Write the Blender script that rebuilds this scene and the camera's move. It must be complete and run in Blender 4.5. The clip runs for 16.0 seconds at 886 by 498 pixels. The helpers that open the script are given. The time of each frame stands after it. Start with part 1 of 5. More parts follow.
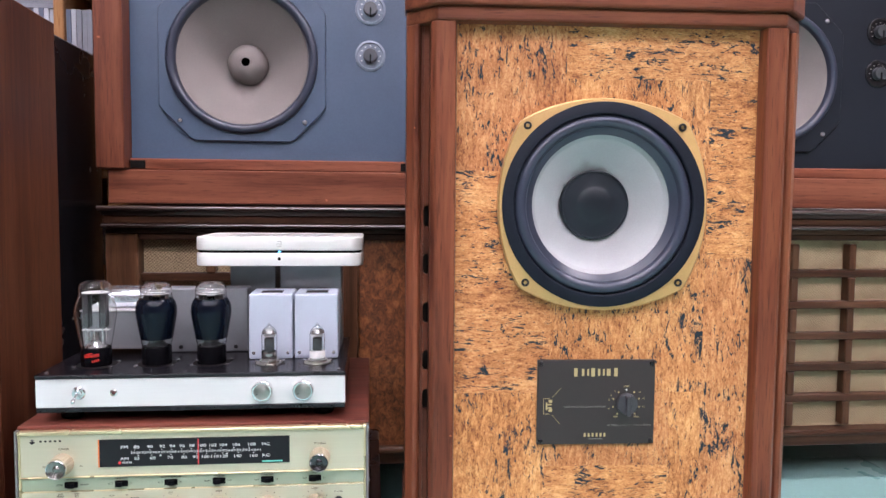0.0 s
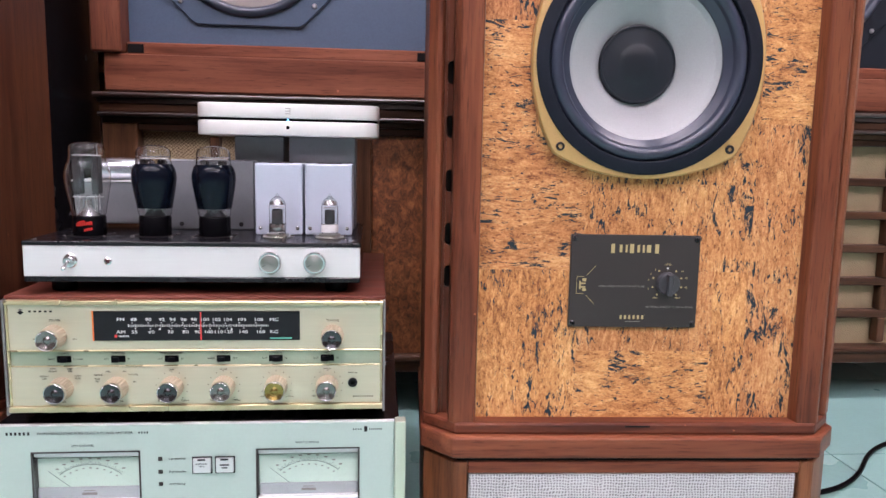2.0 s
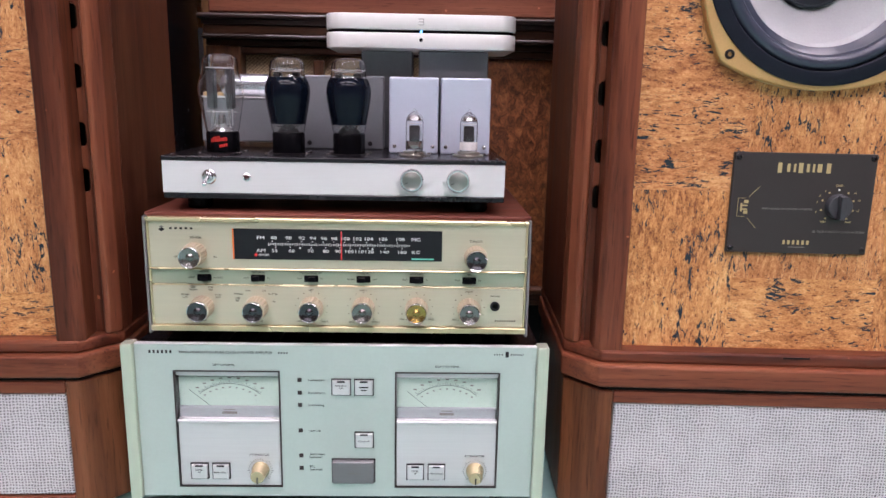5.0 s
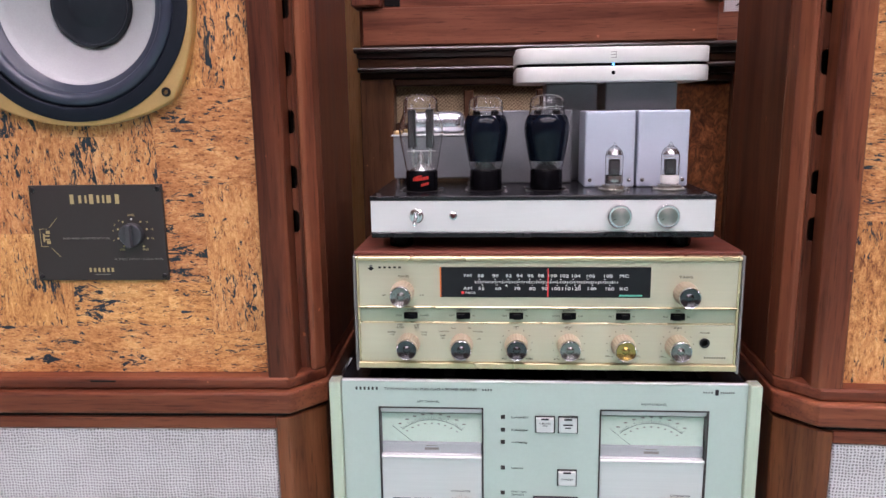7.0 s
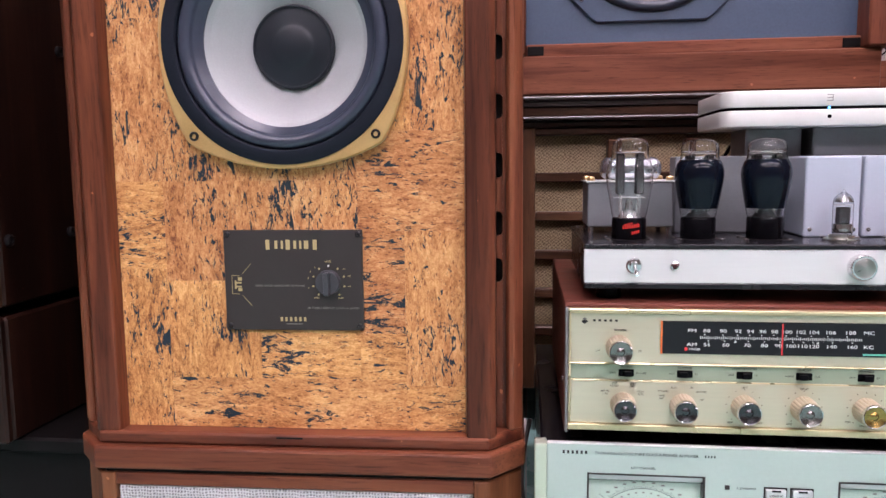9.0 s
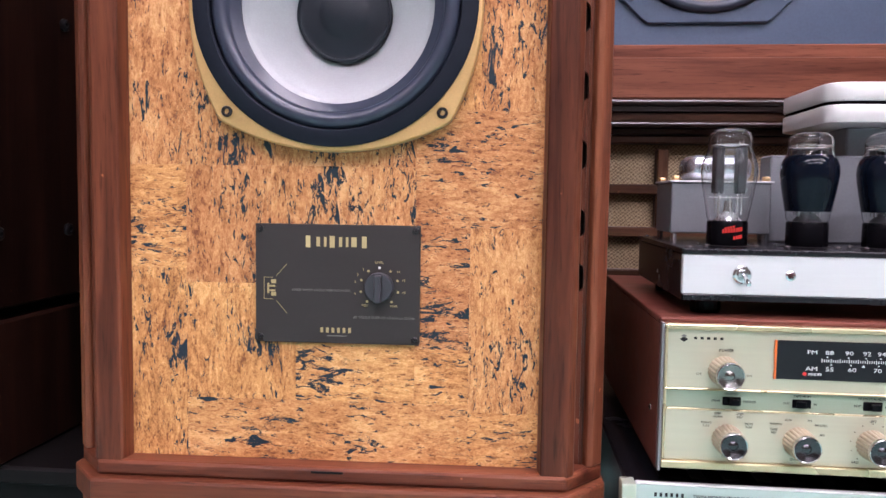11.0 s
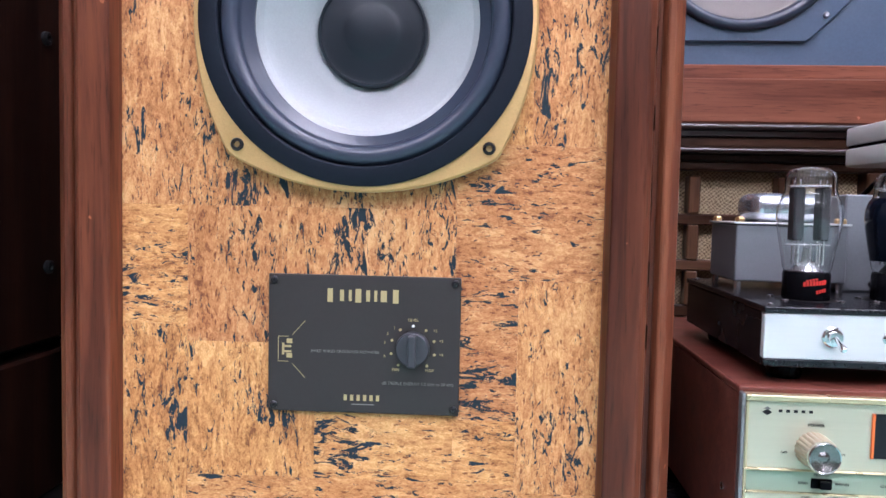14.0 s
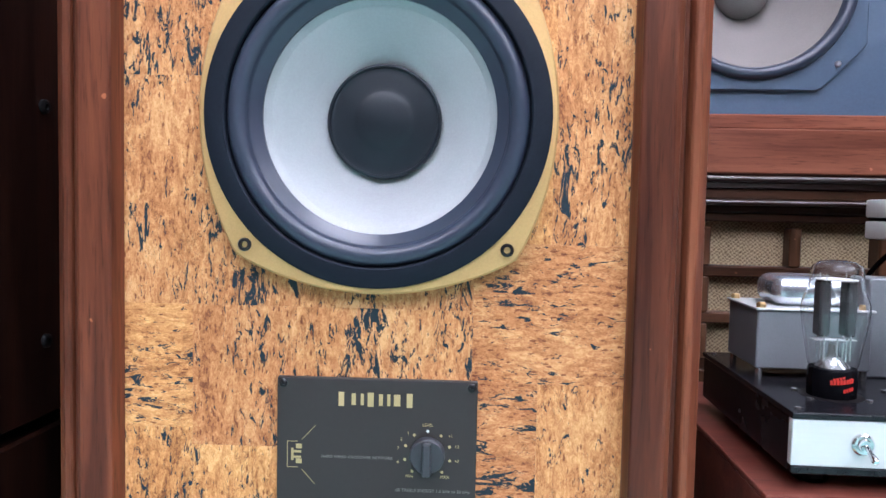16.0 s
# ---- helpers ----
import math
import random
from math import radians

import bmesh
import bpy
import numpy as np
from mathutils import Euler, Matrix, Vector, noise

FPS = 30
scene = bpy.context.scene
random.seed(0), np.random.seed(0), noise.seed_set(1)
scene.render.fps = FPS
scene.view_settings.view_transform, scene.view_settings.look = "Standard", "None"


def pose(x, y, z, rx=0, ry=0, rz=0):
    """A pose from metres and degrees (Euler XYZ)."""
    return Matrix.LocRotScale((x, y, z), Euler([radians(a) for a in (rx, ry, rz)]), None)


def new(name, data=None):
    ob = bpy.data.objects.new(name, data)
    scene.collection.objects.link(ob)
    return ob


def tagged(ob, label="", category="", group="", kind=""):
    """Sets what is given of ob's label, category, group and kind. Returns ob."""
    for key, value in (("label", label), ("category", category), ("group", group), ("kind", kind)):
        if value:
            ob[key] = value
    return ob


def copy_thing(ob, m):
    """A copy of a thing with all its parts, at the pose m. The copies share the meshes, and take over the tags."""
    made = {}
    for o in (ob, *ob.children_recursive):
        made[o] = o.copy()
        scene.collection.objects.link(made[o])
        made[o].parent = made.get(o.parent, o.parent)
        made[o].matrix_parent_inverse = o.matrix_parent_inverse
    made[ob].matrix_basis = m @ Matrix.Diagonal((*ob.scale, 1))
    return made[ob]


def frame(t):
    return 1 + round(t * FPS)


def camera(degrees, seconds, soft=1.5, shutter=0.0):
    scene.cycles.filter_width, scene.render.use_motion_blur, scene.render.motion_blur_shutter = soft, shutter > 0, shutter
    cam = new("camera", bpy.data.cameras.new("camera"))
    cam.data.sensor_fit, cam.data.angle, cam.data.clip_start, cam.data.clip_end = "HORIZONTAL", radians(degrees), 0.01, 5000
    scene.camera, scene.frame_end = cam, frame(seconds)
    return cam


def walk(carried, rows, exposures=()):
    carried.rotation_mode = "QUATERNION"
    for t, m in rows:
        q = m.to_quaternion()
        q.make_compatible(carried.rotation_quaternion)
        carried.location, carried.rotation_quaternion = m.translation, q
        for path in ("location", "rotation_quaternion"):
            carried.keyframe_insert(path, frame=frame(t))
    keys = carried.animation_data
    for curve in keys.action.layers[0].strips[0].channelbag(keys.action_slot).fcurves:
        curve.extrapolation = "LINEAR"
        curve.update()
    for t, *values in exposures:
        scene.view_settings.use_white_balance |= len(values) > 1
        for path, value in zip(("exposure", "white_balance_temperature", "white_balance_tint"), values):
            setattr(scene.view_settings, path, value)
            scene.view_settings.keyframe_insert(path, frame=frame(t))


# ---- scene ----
cam = camera(62.9, 16.0)
METRES, EYE, TILT, LEAN, TURN = 0.92, 0.6, 0.0, 0.0, -5.7
ROWS = [
    (0.0, 0.0, 0.0, 0.0, 0.03, -3.84, -0.48),
    (0.5, -0.0013, 0.0255, -0.0379, -0.03, -4.31, -0.71),
    (1.0, -0.0034, 0.0474, -0.0757, -0.0, -5.0, -0.84),
    (1.5, -0.0093, 0.0616, -0.0999, 0.22, -6.18, -0.96),
    (2.0, -0.0204, 0.0767, -0.1143, 0.64, -7.6, -1.12),
    (2.5, -0.0394, 0.0888, -0.1278, 1.29, -9.01, -1.31),
    (3.0, -0.0664, 0.0955, -0.14, 1.86, -10.15, -1.56),
    (3.5, -0.0889, 0.1012, -0.1501, 2.41, -11.17, -1.74),
    (6.0, -0.1967, 0.1083, -0.153, 6.61, -12.05, -0.05),
    (6.5, -0.2462, 0.1049, -0.1348, 8.05, -11.64, 0.42),
    (7.0, -0.2902, 0.099, -0.1269, 9.64, -10.97, 0.79),
    (7.5, -0.334, 0.0924, -0.1243, 10.98, -9.99, 0.98),
    (8.0, -0.3875, 0.091, -0.1237, 11.93, -8.74, 1.01),
    (8.5, -0.4427, 0.0952, -0.1288, 12.28, -7.52, 0.88),
    (9.0, -0.4945, 0.1098, -0.1411, 12.28, -6.41, 0.57),
    (9.5, -0.531, 0.1253, -0.1516, 12.08, -5.78, 0.14),
    (10.0, -0.5587, 0.1517, -0.169, 11.85, -5.08, -0.33),
    (12.5, -0.6407, 0.2643, -0.1868, 10.27, -3.25, -1.12),
    (13.0, -0.6512, 0.2757, -0.1785, 10.15, -3.26, -1.16),
    (13.5, -0.6607, 0.2844, -0.1663, 10.02, -3.25, -1.22),
    (14.0, -0.6671, 0.2894, -0.1517, 9.9, -3.25, -1.24),
    (14.5, -0.6752, 0.2943, -0.1313, 9.75, -3.36, -1.25),
    (15.0, -0.6807, 0.2999, -0.1156, 9.63, -3.29, -1.25),
    (15.5, -0.685, 0.3075, -0.0969, 9.55, -3.23, -1.22),
    (16.0, -0.6886, 0.312, -0.0744, 9.54, -3.16, -1.2),
]
walk(cam, [(t, pose(0, 0, EYE, TILT, LEAN, TURN) @ pose(METRES * x, METRES * y, METRES * z, 90 + pitch, roll, yaw)) for t, x, y, z, yaw, pitch, roll in ROWS],
     exposures=[(0.0, 0.15, 6500, 13), (1.5, 0.05, 6600, 16), (3.5, -0.15, 6700, 19), (6.0, -0.2, 6700, 19), (8.0, -0.1, 6750, 20), (10.0, 0.08, 6600, 20),
                (12.5, 0.2, 6100, 14), (14.0, 0.25, 5800, 10), (16.0, 0.31, 5700, 4)])

# ---------- world and light ----------
world = bpy.data.worlds.new("room_world")
scene.world = world
world.use_nodes = True
world.node_tree.nodes["Background"].inputs[0].default_value = (0.75, 0.82, 0.9, 1)
world.node_tree.nodes["Background"].inputs[1].default_value = 0.05
PANEL = 33.0  # glow of the ceiling light diffusers


# ---------- materials ----------
def mat(name, color=(0.5, 0.5, 0.5), rough=0.5, metal=0.0, emit=0.0, coat=0.0, spec=0.5):
    m = bpy.data.materials.new(name)
    m.use_nodes = True
    b = m.node_tree.nodes["Principled BSDF"]
    b.inputs["Base Color"].default_value = (*color, 1)
    b.inputs["Roughness"].default_value = rough
    b.inputs["Metallic"].default_value = metal
    b.inputs["Coat Weight"].default_value = coat
    b.inputs["Specular IOR Level"].default_value = spec
    if emit:
        b.inputs["Emission Color"].default_value = (*color, 1)
        b.inputs["Emission Strength"].default_value = emit
    return m


class Graph:
    """Short hand for the nodes of one material."""

    def __init__(self, m):
        self.t = m.node_tree
        self.b = self.t.nodes["Principled BSDF"]

    def node(self, kind, **inputs):
        n = self.t.nodes.new(kind)
        for k, v in inputs.items():
            self.put(n, k, v)
        return n

    def put(self, n, k, v):
        sock = n.inputs[int(k[1:])] if k[0] == "i" and k[1:].isdigit() else n.inputs[k.replace("_", " ")]
        if isinstance(v, bpy.types.NodeSocket):
            self.t.links.new(v, sock)
        else:
            sock.default_value = v

    def coords(self, scale=(1, 1, 1), rot=(0, 0, 0), shuffle=0.0):
        tc = self.node("ShaderNodeTexCoord")
        mp = self.node("ShaderNodeMapping", Vector=tc.outputs["Object"])
        mp.inputs["Scale"].default_value = scale
        mp.inputs["Rotation"].default_value = rot
        if shuffle:
            info = self.node("ShaderNodeObjectInfo")
            mul = self.math("MULTIPLY", info.outputs["Random"], shuffle)
            comb = self.node("ShaderNodeCombineXYZ", X=mul, Y=mul, Z=mul)
            self.t.links.new(comb.outputs[0], mp.inputs["Location"])
        return mp.outputs[0]

    def noise(self, vec, scale, detail=4.0, rough=0.55, distort=0.0):
        n = self.node("ShaderNodeTexNoise", Vector=vec, Scale=scale, Detail=detail, Roughness=rough, Distortion=distort)
        return n.outputs["Fac"]

    def math(self, op, a, b=0.0, c=0.0):
        n = self.t.nodes.new("ShaderNodeMath")
        n.operation = op
        for i, v in enumerate((a, b, c)):
            self.put(n, "i%d" % i, v)
        return n.outputs[0]

    def ramp(self, fac, stops):
        n = self.node("ShaderNodeValToRGB", Fac=fac)
        e = n.color_ramp.elements
        while len(e) < len(stops):
            e.new(0.5)
        for el, (p, c) in zip(e, stops):
            el.position = p
            el.color = (*c, 1) if len(c) == 3 else c
        return n.outputs[0]

    def mix(self, fac, a, b, kind="MIX"):
        n = self.t.nodes.new("ShaderNodeMix")
        n.data_type, n.blend_type = "RGBA", kind
        for i, v in ((0, fac), (6, a), (7, b)):
            if isinstance(v, tuple):
                v = (*v, 1)
            self.put(n, "i%d" % i, v)
        return n.outputs[2]

    def bump(self, height, strength=0.2, dist=0.001):
        n = self.node("ShaderNodeBump", Height=height, Strength=strength, Distance=dist)
        self.t.links.new(n.outputs[0], self.b.inputs["Normal"])

    def colour(self, c):
        self.t.links.new(c, self.b.inputs["Base Color"])

    def roughness(self, r):
        self.t.links.new(r, self.b.inputs["Roughness"])


G3 = (0.5, 0.5, 0.5)


def grey(a):
    return (a, a, a)


def wood(name, dark, mid, light, along="z", rough=0.38, fine=1.0, coat=0.0, streak=0.45):
    m = mat(name, mid, rough, coat=coat, spec=0.24)
    g = Graph(m)
    s = {"x": (0.06, 1, 1), "y": (1, 0.06, 1), "z": (1, 1, 0.06)}[along]
    v = g.coords(s, shuffle=7.0)
    big = g.noise(v, 14 * fine, 3, 0.5, 1.2)
    mid_n = g.noise(v, 70 * fine, 5, 0.6, 0.6)
    pores = g.noise(v, 420 * fine, 3, 0.6)
    tone = g.math("MULTIPLY_ADD", mid_n, streak, g.math("MULTIPLY", big, 1 - streak))
    c = g.ramp(tone, [(0.36, dark), (0.5, mid), (0.64, light)])
    c = g.mix(g.ramp(pores, [(0.55, grey(0)), (0.72, grey(0.55))]), c, dark, "MULTIPLY")
    nick = g.ramp(g.noise(g.coords((1, 1, 1), shuffle=4.0), 90, 1, 0.4), [(0.80, grey(0)), (0.82, grey(0.6))])
    c = g.mix(nick, c, tuple(min(1, q * 2.2) for q in light))
    info = g.node("ShaderNodeObjectInfo")
    lum = g.math("MULTIPLY_ADD", info.outputs["Random"], 0.3, 0.85)
    hsv = g.node("ShaderNodeHueSaturation", Color=c, Value=lum)
    g.colour(hsv.outputs[0])
    g.roughness(g.math("MULTIPLY_ADD", big, 0.25, rough - 0.12))
    g.bump(g.math("ADD", pores, mid_n), 0.2, 0.00012)
    return m


WALNUT_V = wood("walnut_upright_grain", (0.053, 0.014, 0.008), (0.148, 0.043, 0.021), (0.224, 0.077, 0.036), "z")
WALNUT_H = wood("walnut_level_grain", (0.063, 0.016, 0.009), (0.158, 0.046, 0.023), (0.234, 0.079, 0.038), "x")
# side veneer toned down: the shade beside the stack is put into its colour
WALNUT_SIDE_SHADED = wood("walnut_side_shaded", (0.043, 0.012, 0.006), (0.094, 0.029, 0.014), (0.137, 0.048, 0.022), "z", 0.42)
TEAK_H = wood("teak_frame_level", (0.091, 0.026, 0.014), (0.181, 0.057, 0.031), (0.248, 0.090, 0.050), "x", 0.42)
TEAK_V = wood("teak_frame_upright", (0.091, 0.026, 0.014), (0.181, 0.057, 0.031), (0.248, 0.090, 0.050), "z", 0.42)
LOW_H = wood("aged_brown_wood_level", (0.0216, 0.0094, 0.0058), (0.0612, 0.0266, 0.0144), (0.1080, 0.0504, 0.0274), "x", 0.34)
LOW_V = wood("aged_brown_wood_upright", (0.0288, 0.0122, 0.0065), (0.0756, 0.0338, 0.0173), (0.1224, 0.0590, 0.0302), "z", 0.36)
DARK_TRIM = wood("dark_polished_moulding", (0.010, 0.005, 0.004), (0.028, 0.012, 0.009), (0.05, 0.024, 0.018), "x", 0.30, coat=1.0)
DARK_TRIM.node_tree.nodes["Principled BSDF"].inputs["Coat Roughness"].default_value = 0.20
DARK_TRIM.node_tree.nodes["Principled BSDF"].inputs["Specular IOR Level"].default_value = 0.6
ROSEWOOD = wood("dark_rosewood_veneer", (0.005, 0.002, 0.0015), (0.016, 0.006, 0.004), (0.036, 0.013, 0.008), "z", 0.33, 0.8)
WALNUT_LOW = wood("tan_walnut_plinth", (0.080, 0.025, 0.011), (0.172, 0.060, 0.025), (0.245, 0.096, 0.044), "z")
PINE = wood("honey_shelf_wood", (0.28, 0.13, 0.05), (0.42, 0.21, 0.085), (0.52, 0.29, 0.13), "z", 0.5)
RED_CASE = wood("red_brown_case_veneer", (0.075, 0.020, 0.014), (0.135, 0.040, 0.028), (0.185, 0.062, 0.044), "x", 0.36)


def burl():
    m = mat("burl_veneer", (0.15, 0.06, 0.03), 0.32)
    g = Graph(m)
    v = g.coords((1, 1, 0.7))
    n = g.noise(v, 75, 6, 0.70, 0.9)
    f = g.noise(v, 190, 3, 0.6, 1.0)
    c = g.ramp(n, [(0.3, (0.030, 0.010, 0.006)), (0.48, (0.15, 0.050, 0.020)), (0.66, (0.30, 0.120, 0.045))])
    g.colour(g.mix(g.ramp(f, [(0.5, grey(0)), (0.7, grey(0.7))]), c, (0.03, 0.01, 0.006)))
    g.bump(f, 0.1)
    return m


BURL = burl()


def cork(name, along):
    """Cork bark veneer: honey orange, fine-grained, with red-brown crumbs, hair cracks and ragged blue-black flecks."""
    m = mat(name, (0.5, 0.25, 0.09), 0.62, spec=0.3)
    g = Graph(m)
    st = (1, 1, 0.30) if along == "z" else (0.30, 1, 1)
    v = g.coords(st, shuffle=9.0)
    soft = (1, 1, 0.62) if along == "z" else (0.62, 1, 1)
    vs = g.coords(soft, shuffle=5.0)
    big = g.noise(vs, 16, 2, 0.5, 0.6)
    midn = g.noise(v, 105, 5, 0.62, 1.6)
    fine = g.noise(vs, 430, 5, 0.75, 0.9)
    tone = g.math("ADD", g.math("MULTIPLY", big, 0.20), g.math("ADD", g.math("MULTIPLY", midn, 0.38), g.math("MULTIPLY", fine, 0.42)))
    c = g.ramp(tone, [(0.39, (0.185, 0.062, 0.024)), (0.455, (0.43, 0.175, 0.060)), (0.52, (0.565, 0.265, 0.098)), (0.59, (0.71, 0.405, 0.180))])
    # red-brown crumbs, ragged and drawn out along the grain
    vo = g.node("ShaderNodeTexVoronoi", Vector=v, Scale=270.0)
    dot = g.ramp(g.math("MULTIPLY_ADD", fine, 0.55, vo.outputs["Distance"]), [(0.44, grey(1)), (0.50, grey(0))])
    pick = g.node("ShaderNodeSeparateColor", Color=vo.outputs["Color"])
    patchy = g.noise(vs, 24, 2, 0.5)
    cm = g.math("MULTIPLY", dot, g.ramp(g.math("MULTIPLY_ADD", patchy, 0.9, pick.outputs[0]), [(0.70, grey(0)), (0.76, grey(1))]))
    c = g.mix(g.math("MULTIPLY", cm, 0.80), c, (0.150, 0.042, 0.015))
    # hair cracks that wander along the grain
    wander = g.noise(v, 55, 5, 0.62, 2.2)
    line = g.ramp(g.math("ABSOLUTE", g.math("SUBTRACT", wander, 0.5)), [(0.002, grey(1)), (0.008, grey(0))])
    lm = g.math("MULTIPLY", line, g.ramp(g.noise(vs, 40, 2, 0.5), [(0.46, grey(0)), (0.56, grey(1))]))
    c = g.mix(g.math("MULTIPLY", lm, 0.75), c, (0.120, 0.036, 0.014))
    # ragged blue-black flecks in loose chains
    fl = g.noise(v, 118, 6, 0.70, 0.9)
    gate = g.noise(vs, 21, 2, 0.5, 0.8)
    fm = g.ramp(g.math("MULTIPLY_ADD", gate, 0.38, fl), [(0.798, grey(0)), (0.808, grey(1))])
    small = g.ramp(g.math("MULTIPLY_ADD", gate, 0.30, g.noise(v, 260, 4, 0.66, 0.8)), [(0.762, grey(0)), (0.776, grey(1))])
    allf = g.math("MAXIMUM", fm, small)
    c = g.mix(allf, c, g.mix(fine, (0.004, 0.008, 0.013), (0.020, 0.040, 0.055)))
    info = g.node("ShaderNodeObjectInfo")
    hsv = g.node("ShaderNodeHueSaturation", Color=c, Value=g.math("MULTIPLY_ADD", info.outputs["Random"], 0.20, 0.92),
                 Hue=g.math("MULTIPLY_ADD", info.outputs["Random"], 0.010, 0.495))
    g.colour(hsv.outputs[0])
    g.bump(g.math("SUBTRACT", g.math("ADD", midn, fine), g.math("MULTIPLY", g.math("MAXIMUM", allf, g.math("MAXIMUM", cm, lm)), 1.5)), 0.5, 0.0004)
    return m


CORK_V, CORK_H = cork("cork_veneer_upright", "z"), cork("cork_veneer_level", "x")


def woven(name, a, b, pitch, rough=0.85, hexy=False, spec=0.2):
    """A basket weave: threads across and up, crossing over and under."""
    m = mat(name, a, rough, spec=spec)
    g = Graph(m)
    tc = g.node("ShaderNodeTexCoord")
    wob = g.node("ShaderNodeTexNoise", Vector=tc.outputs["Object"], Scale=90.0, Detail=4.0)
    sep = g.node("ShaderNodeSeparateXYZ", Vector=tc.outputs["Object"])
    w = g.math("MULTIPLY", wob.outputs["Fac"], pitch * (1.6 if hexy else 1.5))
    k = 2 * math.pi / pitch
    sx = g.math("SINE", g.math("MULTIPLY", g.math("ADD", sep.outputs[0], w), k))
    sz = g.math("SINE", g.math("MULTIPLY", g.math("ADD", sep.outputs[2], w), k * (1.15 if hexy else 1.0)))
    h = g.math("MULTIPLY", sx, sz) if hexy else g.math("MAXIMUM", sx, sz)
    fine = g.noise(tc.outputs["Object"], 900, 3)
    big = g.noise(tc.outputs["Object"], 25, 3)
    f = g.math("MULTIPLY_ADD", h, 0.24 if hexy else 0.25, g.math("MULTIPLY_ADD", fine, 0.72, g.math("MULTIPLY", big, 0.26)))
    g.colour(g.ramp(f, [(0.18, b), (0.45, tuple((p + q) / 2 for p, q in zip(a, b))), (0.75, a)]))
    g.bump(h, 0.5, 0.0006)
    return m


LINEN = woven("grey_linen_weave", (0.66, 0.65, 0.65), (0.05, 0.05, 0.05), 0.0034)
GRILLE = woven("gold_grille_cloth", (0.56, 0.44, 0.27), (0.11, 0.068, 0.036), 0.0068, 0.6, True)


def plain(name, color, rough=0.5, metal=0.0, grain=60.0, vary=0.12, bump=0.1, coat=0.0, dist=0.00006, spec=0.5, stretch=(1, 1, 1)):
    m = mat(name, color, rough, metal, coat=coat, spec=spec)
    g = Graph(m)
    v = g.coords(stretch, shuffle=3.0)
    big = g.noise(v, grain * 0.12, 4, 0.6)
    fine = g.noise(v, grain * 6, 3, 0.6)
    f = g.math("MULTIPLY_ADD", fine, 0.4, g.math("MULTIPLY", big, 0.6))
    lo, hi = tuple(c * (1 - vary) for c in color), tuple(min(1, c * (1 + vary)) for c in color)
    g.colour(g.ramp(f, [(0.3, lo), (0.7, hi)]))
    g.roughness(g.math("MULTIPLY_ADD", big, 0.2, rough - 0.1))
    g.bump(fine, bump, dist)
    return m


GOLD_FRAME = plain("gold_cast_frame", (0.60, 0.385, 0.155), 0.38, 0.55, 130, 0.12, 0.9, dist=0.0004)
RUBBER_RING = plain("black_gasket", (0.008, 0.011, 0.018), 0.6, 0, 90, 0.2, 0.15, spec=0.15)
# black rubber; its bluish sheen is part of the base colour
SURROUND = plain("rubber_roll_with_sheen", (0.030, 0.037, 0.058), 0.32, 0, 50, 0.1, 0.04)
CONE_GREY = plain("pale_grey_paper_cone", (0.385, 0.395, 0.40), 0.75, 0, 90, 0.09, 0.25, spec=0.2)
DUST_CAP = plain("black_woven_cap", (0.011, 0.015, 0.021), 0.42, 0, 200, 0.25, 0.3, spec=0.30)
PLATE_GREY = plain("dark_bronze_grey_plate", (0.040, 0.035, 0.033), 0.45, 0.2, 70, 0.06, 0.05, spec=0.3)
GOLD_INK = plain("pale_gold_print", (0.46, 0.36, 0.17), 0.5, 0.2, 80, 0.06)
WHITE_INK = plain("white_print", (0.72, 0.72, 0.70), 0.6)
DIM_INK = plain("dim_grey_print", (0.17, 0.16, 0.145), 0.6)
BLACK_INK = plain("black_print", (0.015, 0.015, 0.016), 0.6, spec=0.2)
RED_INK = plain("red_print", (0.50, 0.022, 0.014), 0.55)
KNOB_DARK = plain("charcoal_knob_plastic", (0.045, 0.047, 0.052), 0.4, spec=0.35)
BLACK_STEEL = plain("black_screw_steel", (0.03, 0.03, 0.032), 0.3, 0.7)
# left baffle: its bluish reflection is mixed into the base colour
SHEEN_BAFFLE = plain("baffle_paint_with_sheen", (0.058, 0.087, 0.135), 0.36, 0, 40, 0.16, 0.08, spec=0.5)
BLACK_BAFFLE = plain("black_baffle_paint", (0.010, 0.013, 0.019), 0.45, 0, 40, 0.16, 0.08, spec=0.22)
BLACK_PAINT = plain("black_lacquer", (0.008, 0.008, 0.010), 0.25, 0, 60, 0.2, 0.05, spec=0.3)
BLACK_MATT = plain("matt_black_wood", (0.007, 0.006, 0.006), 0.5, 0, 60, 0.2, 0.1, spec=0.12)
BIG_CONE = plain("warm_grey_felted_cone", (0.20, 0.178, 0.168), 0.8, 0, 70, 0.12, 0.3, spec=0.15)
FLOOR_TILE = plain("turquoise_painted_tile", (0.27, 0.47, 0.435), 0.30, 0, 30, 0.10, 0.04)
FLOOR_JOINT = plain("grey_tile_joint", (0.45, 0.42, 0.40), 0.8)
WALL_PAINT = plain("off_white_wall_paint", (0.72, 0.66, 0.64), 0.8, 0, 20, 0.05, 0.1)
# unseen walls, darkened in place of dark shop goods to deepen reflections
UNSEEN_WALL = plain("dark_unseen_wall", (0.16, 0.125, 0.11), 0.7, 0, 20, 0.08, 0.1)
CEILING_PAINT = plain("white_ceiling_paint", (0.80, 0.80, 0.78), 0.85, 0, 20, 0.03, 0.1)
GLOW = mat("white_light_diffuser", (1.0, 0.895, 1.0), 0.6, emit=PANEL)
ALU_LIGHT = plain("white_powder_coat", (0.7, 0.7, 0.7), 0.5)


